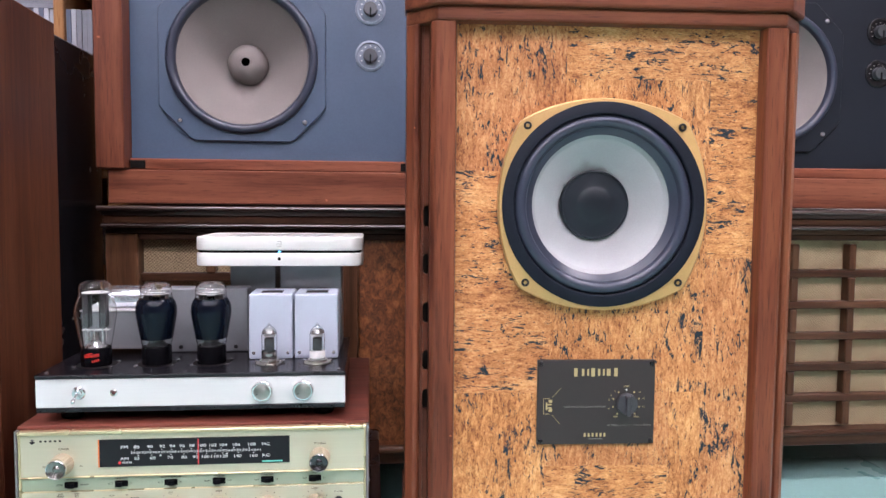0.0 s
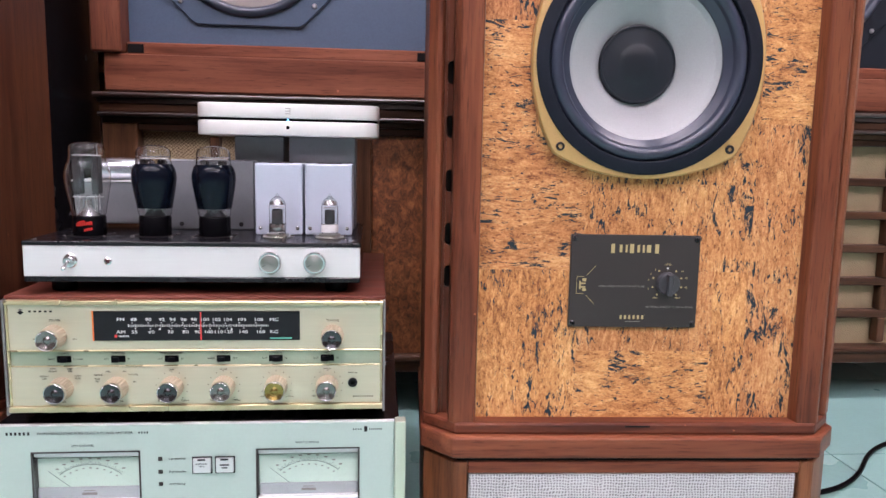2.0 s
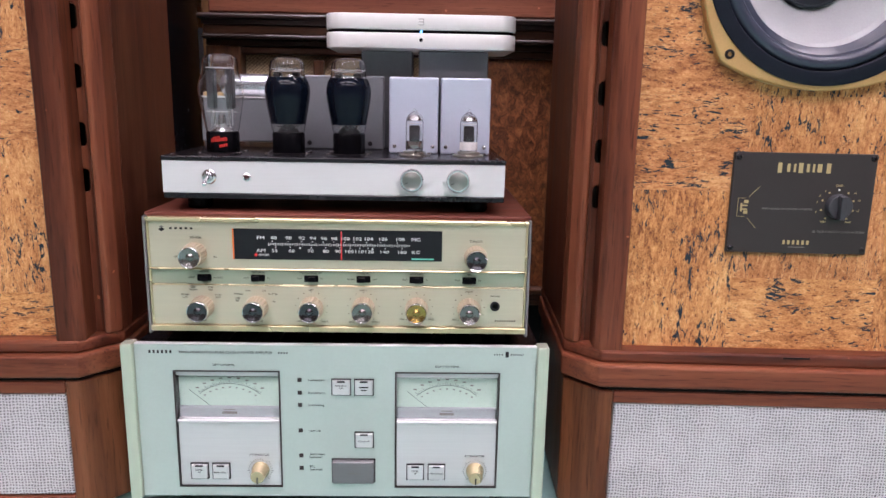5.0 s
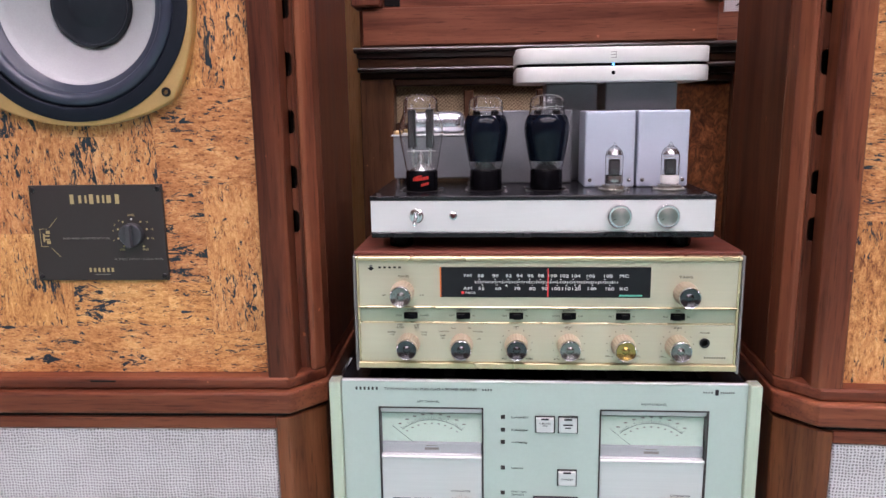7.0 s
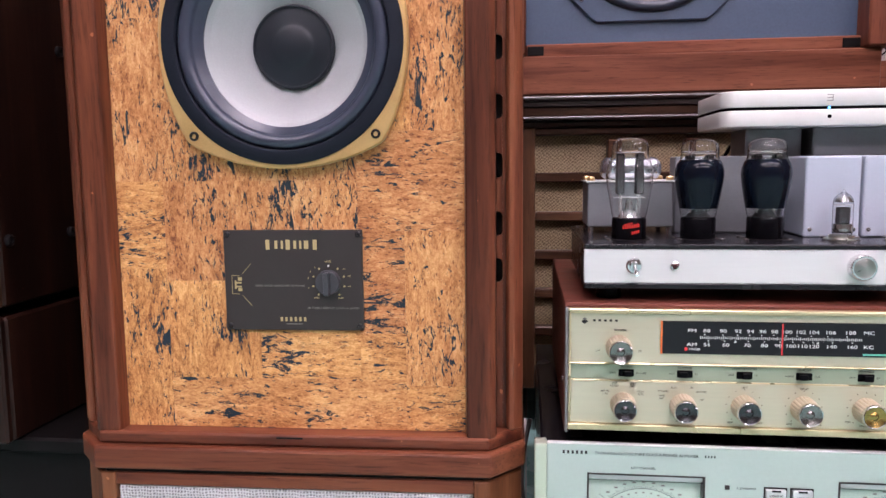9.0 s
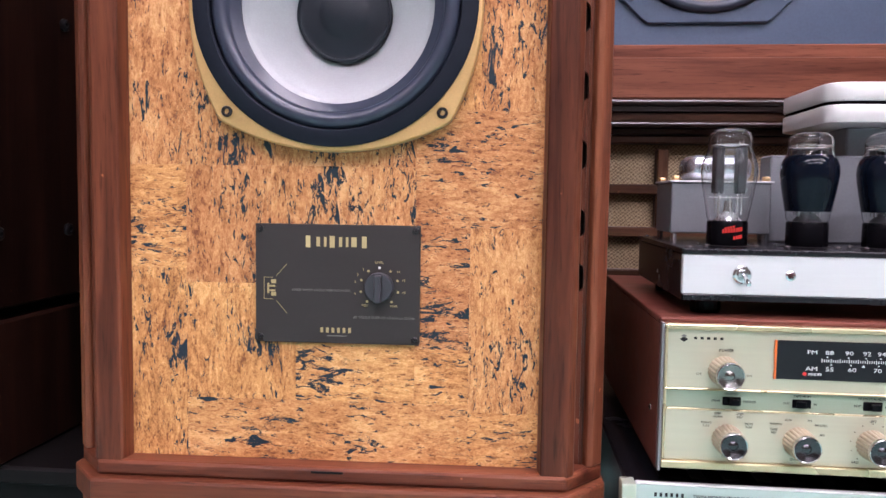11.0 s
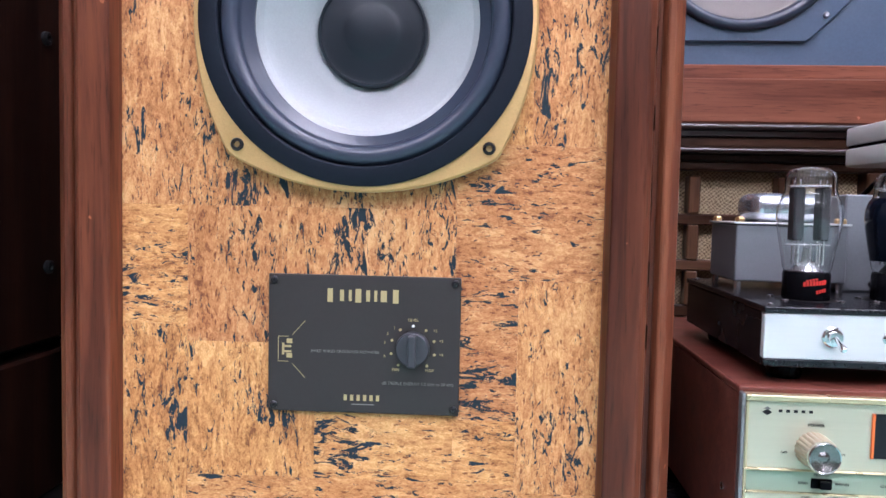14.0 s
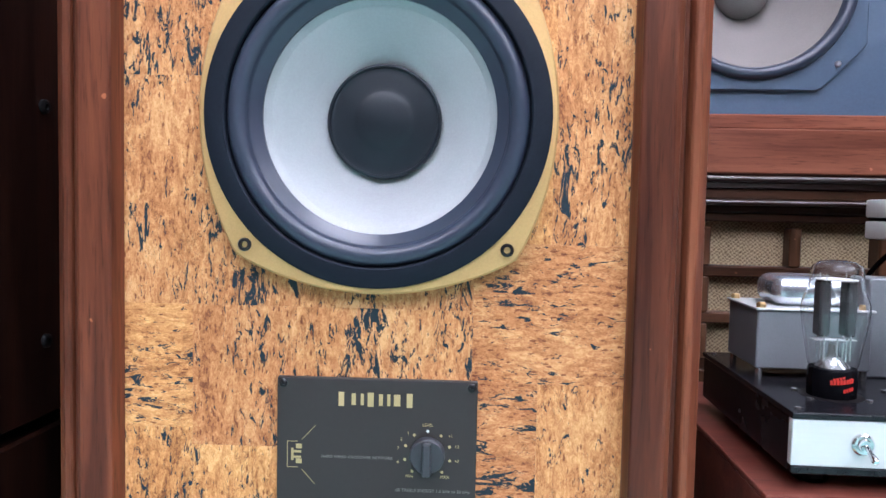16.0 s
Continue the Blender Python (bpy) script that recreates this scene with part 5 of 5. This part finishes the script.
    # choke can and rear cans
    ck = part("choke_can", block(-0.0690, 0.0440, 0.118, 0.150, z, 0.1440, 0.0015), HAMMER, e, "plain grey hammertone can")
    for q in (-0.044, 0.028):
        part("can_screw", lathe([(0.0028, 0.0), (0.0028, 0.0014), (0.0, 0.0024)], (q, 0.118, z + 0.007), segs=12), BLACK_STEEL, ck)
    for a, b in ((0.0150, 0.0770), (0.0845, 0.1680)):
        part("rear_can", block(a, b, 0.1505 if a < 0.05 else 0.138, 0.2120, z, 0.1748, 0.0015), HAMMER, e, "tall grey hammertone can")


BELL = plain("polished_steel_bell", (0.50, 0.52, 0.56), 0.24, 0.85, 60, 0.06)
tube_amplifier()


# ----- white network player on the rear cans -----
def rounded_plan(hx, y0, y1, r, n=6):
    pts = []
    for cx, cy, a0 in ((hx - r, y1 - r, 0), (-hx + r, y1 - r, 90), (-hx + r, y0 + r, 180), (hx - r, y0 + r, 270)):
        for i in range(n + 1):
            a = radians(a0 + 90 * i / n)
            pts.append((cx + r * math.cos(a), cy + r * math.sin(a)))
    return pts


def network_player():
    e = thing("network_player", -0.1210, 0.975, 0.5110, "white rounded network player resting on the tube amplifier's cans", "music streamer")
    part("lower_shell", prism(rounded_plan(0.1105, 0.0, 0.135, 0.020), 0.0, 0.0175, 0.0018, 2), WHITE_BOX, e, "white lower shell", True)
    part("shadow_gap", prism(rounded_plan(0.1085, 0.002, 0.133, 0.019), 0.0176, 0.0207), BLACK_PLASTIC, e, "black gap line")
    up = part("upper_shell", prism(rounded_plan(0.1105, 0.0, 0.135, 0.020), 0.0208, 0.0385, 0.0018, 2), WHITE_BOX, e, "white upper shell", True)
    part("top_plate", block(-0.070, 0.070, 0.030, 0.115, 0.0386, 0.0391), BRUSHED, up, "pale top plate")
    bars("maker_mark", [(-0.0030, 0.0030, 0.0325, 0.0331), (-0.0030, 0.0030, 0.0293, 0.0299), (-0.0030, 0.0030, 0.0261, 0.0267), (0.0025, 0.0030, 0.0267, 0.0325)], -0.0003, DIM_INK, up)
    part("pilot_light", lathe([(0.0013, 0.0), (0.0013, 0.0006), (0.0, 0.001)], (0.0, 0.002, 0.0192), segs=12), BLUE_LED, e, "small blue pilot light")
    part("front_socket", lathe([(0.0022, 0.0), (0.0022, 0.0004), (0.0, 0.0004)], (0.0, 0.0, 0.0098), segs=20), BLACK_PLASTIC, e, "small black round socket")


network_player()
wire("signal_cable", [(-0.155, 1.10, 0.53), (-0.175, 1.16, 0.50), (-0.19, 1.22, 0.42), (-0.185, 1.28, 0.25), (-0.17, 1.30, 0.02), (-0.16, 1.28, 0.004)], 0.003, BLACK_PLASTIC)
tagged(bpy.data.objects["signal_cable"], "thin black cable hanging behind the network player", "cable")
fc = wire("floor_cable", [(0.50, 1.02, 0.006), (0.60, 1.02, 0.006), (0.72, 1.06, 0.006), (0.84, 1.20, 0.006), (0.98, 1.24, 0.006), (1.3, 1.22, 0.006)], 0.004, BLACK_PLASTIC)
tagged(fc, "black cable lying across the turquoise tiles", "cable")
for i, (dx, col) in enumerate(((0.0, WHITE_BOX), (0.008, WHITE_BOX), (0.014, PLATE_GREY))):
    c = wire("loose_cable", [(-0.452 + dx, 1.02, 0.16), (-0.462 + dx * 0.5, 0.97 + dx, 0.10), (-0.448 + dx, 0.93, 0.055), (-0.458 + dx * 0.4, 0.98, 0.02), (-0.455 + dx, 1.05, 0.004)], 0.0032, col)
    tagged(c, "loose pale cable hanging between speaker and amplifier" if i < 2 else "loose grey cable hanging between speaker and amplifier", "cable", "loose cables beside the amplifier")

# ---------- background ----------
def monitor(x, y, label, paint, dial):
    """A big old monitor speaker: dark baffle in a teak frame. x is the driver's middle, y the bar's front."""
    e = thing("monitor_speaker", x, y, 0.5895, label, "loudspeaker", "big monitor speakers")
    part("body", block(-0.252, 0.362, 0.115, 0.44, 0.002, 0.98, 0.003), TEAK_V, e)
    for a, b in ((-0.252, -0.234), (0.344, 0.362)):
        part("side_panel", block(a, b, 0.042, 0.1148, 0.002, 0.98, 0.001), TEAK_V, e)
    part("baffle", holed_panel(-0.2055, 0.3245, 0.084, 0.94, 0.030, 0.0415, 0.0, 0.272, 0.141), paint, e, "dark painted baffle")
    for a, b in ((-0.257, -0.2065), (0.3255, 0.366)):
        part("frame_upright", block(a, b, -0.012, 0.041, 0.0632, 0.985, 0.003), TEAK_V, e, "teak frame upright")
    part("frame_top", block(-0.206, 0.325, -0.012, 0.041, 0.9405, 0.985, 0.003), TEAK_H, e)
    ledge = plate_xz([(-0.240, 0.0), (0.352, 0.0), (0.352, 0.0625), (-0.240, 0.0625)], 0.0, 0.0405, 0.002)
    part("bottom_bar", ledge, TEAK_H, e, "thick teak bottom bar")
    part("bar_ledge", prism([(-0.2055, 0.012), (0.3245, 0.012), (0.3245, 0.041), (-0.2055, 0.041)], 0.0628, 0.0838, 0.002), TEAK_H, e, "set-back teak strip")
    for a in (-0.203, 0.296):
        part("mounting_block", block(a, a + 0.027, 0.0095, 0.0118, 0.0650, 0.0800, 0.0008), BLACK_MATT, e, "small dark block")
    cz = 0.2720
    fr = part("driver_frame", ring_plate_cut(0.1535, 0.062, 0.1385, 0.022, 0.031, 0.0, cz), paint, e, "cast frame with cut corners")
    roll = [(0.1395, 0.004)]
    for k in range(11):
        a = math.pi * k / 10
        roll.append((0.1310 + 0.0080 * math.cos(a), 0.003 + 0.0070 * math.sin(a)))
    part("surround", lathe(roll + [(0.1215, -0.002), (0.1215, -0.008), (0.1395, -0.006)], (0, 0.022, cz), segs=80, closed=True), SURROUND, fr, "dark rubber surround", True)
    cone = [(0.1228, -0.001)] + [(0.1228 - 0.086 * u / 12, -0.001 - 0.068 * (u / 12) ** 0.9) for u in range(1, 13)]
    part("cone", lathe(cone + [(0.03, -0.076), (0.08, -0.045), (0.1228, -0.006)], (0, 0.022, cz), segs=80, closed=True), BIG_CONE, fr, "warm grey paper cone", True)
    dome = [(0.0385, -0.070), (0.0385, -0.064), (0.037, -0.054), (0.032, -0.044), (0.024, -0.036), (0.014, -0.031), (0.0082, -0.0298), (0.0080, -0.040), (0.0, -0.040)]
    part("phase_plug", lathe(dome, (0, 0.022, cz), segs=48), BIG_CONE, fr, "domed grey phase plug with a hole", True)
    part("plug_hole", lathe([(0.0079, -0.0335), (0.0, -0.0335)], (0, 0.022, cz), segs=24), BLACK_MATT, fr)
    for sx in (-1, 1):
        for sz in (-1, 1):
            part("bolt", lathe([(0.0045, 0.0), (0.0045, 0.002), (0.003, 0.004), (0.0, 0.0042)], (sx * 0.1145, 0.022, cz + sz * 0.1165), segs=16), STEEL, fr, "", True)
    for kz in (0.372, 0.285):
        b = part("level_dial", lathe([(0.0290, 0.0), (0.0290, 0.002), (0.0265, 0.003), (0.0245, 0.003), (0.0235, 0.0005), (0.0, 0.0005)], (0.238, 0.030, kz), segs=48), dial, e, "round level dial", True)
        for i in range(9):
            a = radians(-30 + 30 * i)
            part("dial_mark", block(0.238 + 0.019 * math.cos(a) - 0.0014, 0.238 + 0.019 * math.cos(a) + 0.0014, 0.0288, 0.0294, kz + 0.019 * math.sin(a) - 0.0008, kz + 0.019 * math.sin(a) + 0.0008), DIM_INK if dial is BLACK_PAINT else WHITE_INK, b)
        kn = part("dial_knob", lathe([(0.0135, 0.0005), (0.013, 0.010), (0.0118, 0.0115), (0.0, 0.0115)], (0.238, 0.030, kz), segs=32), KNOB_DARK if dial is BLACK_PAINT else KNOB_GREY, b, "dark grey knob", True)
        part("pointer", block(0.2365, 0.2395, 0.0165, 0.0184, kz - 0.016, kz + 0.001, 0.0006), BLACK_PAINT, kn)
    return e


def ring_plate_cut(half, cut, hole, y0, y1, cx, cz):
    n = 96
    outer = []
    for i in range(n):
        a = 2 * math.pi * i / n
        c, s = abs(math.cos(a)), abs(math.sin(a))
        r = min(half / max(c, 1e-6), half / max(s, 1e-6), (2 * half - cut) / (c + s))
        outer.append(r)
    return ring_plate(outer, hole, y0, y1, cx, cz)


STEEL = plain("bright_steel", (0.55, 0.56, 0.58), 0.28, 0.9, 80, 0.1)
KNOB_GREY = plain("grey_knob_plastic", (0.07, 0.075, 0.085), 0.35)
# pale blue-grey tone carries the reflection seen on the left dials
DIAL_SHEEN = plain("dial_plate_with_sheen", (0.16, 0.19, 0.24), 0.35, 0.3)
monitor(-0.2395, 1.385, "big monitor speaker with blue sheen in its dark baffle's colour, in a teak frame", SHEEN_BAFFLE, DIAL_SHEEN)
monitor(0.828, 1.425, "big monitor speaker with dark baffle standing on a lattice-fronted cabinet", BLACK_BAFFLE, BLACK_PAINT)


def nosing(x0, x1, y0, y1, z0, z1):
    """A board with a half-round front edge."""
    r, zc = (z1 - z0) / 2, (z0 + z1) / 2
    pts = [(y1, z0)] + [(y0 + r - r * math.sin(radians(a)), zc - r * math.cos(radians(a))) for a in range(0, 181, 15)] + [(y1, z1)]
    own = prism(pts, x0, x1)
    bmesh.ops.transform(own, matrix=Matrix(((0, 0, 1, 0), (1, 0, 0, 0), (0, 1, 0, 0), (0, 0, 0, 1))), verts=own.verts[:])
    return own


def lattice_cabinet(x0, x1, y, columns, label, burl_from=None):
    """A console cabinet whose front is a wooden lattice over gold cloth."""
    e = thing("lattice_cabinet", (x0 + x1) / 2, y, 0, label, "console cabinet", "lattice-fronted console cabinets")
    a, b = x0 - (x0 + x1) / 2, x1 - (x0 + x1) / 2
    o = (x0 + x1) / 2
    part("top_moulding", nosing(a - 0.004, b + 0.004, -0.028, 0.40, 0.5765, 0.5855), DARK_TRIM, e, "dark polished round-nosed top edge", True)
    part("top_moulding", block(a - 0.001, b + 0.001, -0.017, 0.395, 0.5685, 0.5764, 0.001), DARK_TRIM, e)
    part("top_moulding", block(a, b, -0.012, 0.395, 0.5530, 0.5684, 0.003, 2), LOW_H, e, "brown waxed frieze")
    part("top_moulding", nosing(a, b, -0.020, 0.390, 0.5452, 0.5529), DARK_TRIM, e, "dark polished bead", True)
    part("body", block(a + 0.004, b - 0.004, 0.040, 0.385, 0.085, 0.5450), LOW_V, e)
    part("top_rail", block(a, b, 0.0, 0.039, 0.5350, 0.5450, 0.002), LOW_H, e)
    part("stile", block(a, a + 0.058, 0.0, 0.039, 0.0850, 0.5348, 0.002), LOW_V, e)
    part("stile", block(b - 0.058, b, 0.0, 0.039, 0.0850, 0.5348, 0.002), LOW_V, e)
    end = (burl_from - o) if burl_from is not None else b - 0.0585
    beg = a + 0.0585
    part("bottom_rail", block(beg, b - 0.0585, 0.002, 0.039, 0.0850, 0.1180, 0.002), LOW_H, e)
    part("lower_bead", block(beg, b - 0.0585, -0.006, 0.0018, 0.1080, 0.1180, 0.003, 2), LOW_H, e)
    part("inner_frame", block(beg, b - 0.0585, 0.006, 0.0385, 0.5225, 0.5348, 0.002), LOW_H, e)
    part("grille_cloth", block(beg, end, 0.034, 0.0395, 0.1182, 0.5223), GRILLE, e, "gold woven grille cloth")
    step = (0.5223 - 0.122) / 6
    for k in range(1, 6):
        z = 0.5185 - k * step
        part("lattice_bar", block(beg, end, 0.012, 0.0335, z - 0.0080, z + 0.0080, 0.002), LOW_H, e)
    for c in columns:
        for k in range(6):
            z = 0.5185 - k * step
            part("lattice_post", block(c - o - 0.0085, c - o + 0.0085, 0.010, 0.0335, z - step + 0.0082, z - 0.0082 + (0.004 if k == 0 else 0), 0.002), LOW_V, e)
    if burl_from is not None:
        part("door_stile", block(end + 0.0003, end + 0.040, 0.004, 0.039, 0.1182, 0.5223, 0.002), LOW_V, e)
        part("burl_panel", block(end + 0.0403, b - 0.0587, 0.016, 0.039, 0.1182, 0.5223, 0.001), BURL, e, "dark burl veneer door panel")
    for fx in (a + 0.09, b - 0.09):
        for fy in (0.05, 0.33):
            part("foot", prism([(fx - 0.03, fy - 0.025), (fx + 0.03, fy - 0.025), (fx + 0.03, fy + 0.025), (fx - 0.03, fy + 0.025)], 0.0, 0.0848, 0.004), BLACK_MATT, e, "dark block foot")
    return e


lattice_cabinet(-0.487, 0.20, 1.385, (-0.300, -0.175), "old brown console cabinet with lattice grille and burl door", -0.064)
lattice_cabinet(0.55, 1.62, 1.425, (0.63, 0.759, 0.888, 1.016, 1.145, 1.274, 1.402, 1.531), "old brown console cabinet with gold cloth behind a lattice")


def black_cabinet():
    e = thing("black_cabinet", -0.775, 1.36, 0, "tall black lacquered cabinet behind the cork speaker", "cabinet")
    part("body", block(-0.225, 0.225, -0.17, 0.20, 0.01, 0.885, 0.004), BLACK_PAINT, e)
    for dx in (-0.2, 0.2):
        part("foot", block(dx - 0.02, dx + 0.02, -0.15, 0.18, 0.0, 0.0098), BLACK_MATT, e)


black_cabinet()


def dark_speaker(z0, z1, label, bolts):
    e = thing("rosewood_speaker", -1.27, 0.905, z0, label, "loudspeaker", "dark rosewood speakers")
    part("body", block(-0.22, 0.22, 0.012, 0.42, 0.0, z1 - z0, 0.003), ROSEWOOD, e, "dark rosewood box")
    # upper box: lighter wood stands in for light on the front edge
    part("front_frame", block(-0.22, 0.22, 0.0, 0.0118, 0.0, z1 - z0, 0.003), LOW_V if bolts else ROSEWOOD, e, "wood front edge, paler on the upper box to look lit")
    part("grille", block(-0.195, 0.195, -0.008, -0.0003, 0.02, z1 - z0 - 0.02, 0.002), BLACK_MATT, e, "black cloth grille")
    for y, z in bolts:
        part("bolt", lathe([(0.0072, 0), (0.0072, 0.003), (0.0055, 0.0045), (0.003, 0.0045), (0.0026, 0.002), (0, 0.002)], (0, 0, 0), segs=20), BLACK_STEEL, e, "steel socket bolt", True).matrix_basis = pose(0.220, y, z - z0, 0, 0, 90)
    return e


dark_speaker(0.312, 1.25, "dark rosewood speaker cabinet with bolts in its side", ((0.026, 0.39), (0.143, 0.39), (0.026, 0.625), (0.143, 0.625)))
# added black block: stands in for the shaded floor and carries the speaker
def shade_plinth():
    e = thing("speaker_stand", -1.215, 1.15, 0, "added black block for the deep shade under the dark rosewood speaker", "stand")
    part("top_board", block(-0.275, 0.275, -0.22, 0.27, 0.130, 0.149, 0.003), BLACK_MATT, e)
    part("base_box", block(-0.265, 0.278, -0.20, 0.26, 0.0, 0.1298, 0.003), BLACK_MATT, e)


shade_plinth()
dark_speaker(0.1495, 0.300, "dark rosewood base cabinet below a speaker", ())
tagged(part("spacer", block(-1.46, -1.08, 0.93, 1.30, 0.3003, 0.3117), BLACK_MATT), "black spacer board between two rosewood cabinets", "spacer board")


# ---------- shelf with discs ----------
CASES = [plain("disc_case_" + n, c, 0.25, 0, 60, 0.2, 0.02) for n, c in (("clear", (0.50, 0.53, 0.58)), ("grey", (0.26, 0.28, 0.32)), ("pale", (0.66, 0.68, 0.72)), ("blue", (0.16, 0.19, 0.26)))]


def disc_shelf():
    e = thing("disc_shelf", -0.80, 1.60, 0, "honey-coloured wooden shelf full of disc cases", "shelf")
    for a in (-0.34, 0.145, 0.245):
        part("upright", block(a, a + 0.020 + (0.020 if a > 0.2 else 0), 0.0, 0.20, 0.0, 1.45, 0.002), PINE, e)
    part("back_board", block(-0.34, 0.285, 0.2003, 0.212, 0.0, 1.45), PINE, e)
    for z in (0.25, 0.440, 0.640, 0.690, 0.850, 1.04, 1.22, 1.40):
        part("shelf_board", block(-0.3197, 0.1447, 0.004, 0.199, z, z + 0.016, 0.001), PINE, e)
        part("shelf_board", block(0.1653, 0.2447, 0.004, 0.199, z, z + 0.016, 0.001), PINE, e)
    return e


disc_shelf()
CASE_MESH = {}


def disc_case(x, y, z, flat, k):
    key = (flat, k)
    if key not in CASE_MESH:
        bm = block(0, 0.142, 0, 0.125, 0, 0.0096, 0.0006) if flat else block(0, 0.0096, 0, 0.142, 0, 0.125, 0.0006)
        me = bpy.data.meshes.new("disc_case")
        bm.to_mesh(me)
        bm.free()
        me.materials.append(CASES[k])
        CASE_MESH[key] = me
    ob = new("disc_case", CASE_MESH[key])
    ob.location = (x, y, z)
    tagged(ob, "clear plastic disc case lying flat on a shelf" if flat else "clear plastic disc case standing upright on a shelf", "disc case", "disc cases on the shelf")


rng = random.Random(5)
for i in range(14):
    disc_case(-0.7985 + i * 0.0102, 1.606 + rng.random() * 0.006, 0.8662, False, rng.randrange(4))
for i in range(5):
    disc_case(-0.797 + rng.random() * 0.003, 1.606, 0.9915 + i * 0.0098, True, rng.randrange(4))
for i in range(7):
    disc_case(-0.633 + i * 0.0107, 1.606 + rng.random() * 0.006, 0.7062, False, rng.randrange(4))
for i in range(7):
    disc_case(-0.633 + i * 0.0107, 1.606 + rng.random() * 0.006, 0.4562, False, rng.randrange(4))
for i in range(7):
    disc_case(-0.633 + i * 0.0107, 1.606 + rng.random() * 0.006, 0.8662, False, rng.randrange(4))


def cane_cabinet():
    e = thing("cane_front_speaker", 0.33, 1.58, 0.0, "wooden speaker with a diamond cane front behind the stack", "loudspeaker")
    part("body", block(-0.17, 0.14, 0.012, 0.30, 0.0, 1.4, 0.003), TEAK_V, e)
    part("cloth", block(-0.15, 0.12, 0.008, 0.0118, 0.655, 1.38), LINEN, e, "pale cloth")
    part("bottom_panel", block(-0.17, 0.14, -0.02, 0.0115, 0.0, 0.654, 0.003), TEAK_H, e)
    for i in range(-6, 28):
        for s in (-1, 1):
            bm = block(-0.0012, 0.0012, 0.004 + (0.0015 if s > 0 else 0), 0.0055 + (0.0015 if s > 0 else 0), -0.16, 0.16)
            z = 0.60 + i * 0.03
            bmesh.ops.transform(bm, matrix=Matrix.Translation((-0.015, 0, z)) @ Matrix.Rotation(s * math.pi / 4, 4, "Y"), verts=bm.verts[:])
            bmesh.ops.bisect_plane(bm, geom=bm.verts[:] + bm.edges[:] + bm.faces[:], plane_co=(0, 0, 0.656), plane_no=(0, 0, -1), clear_outer=True)
            if bm.faces:
                part("cane_strip", bm, BLACK_MATT, e)
            else:
                bm.free()


cane_cabinet()
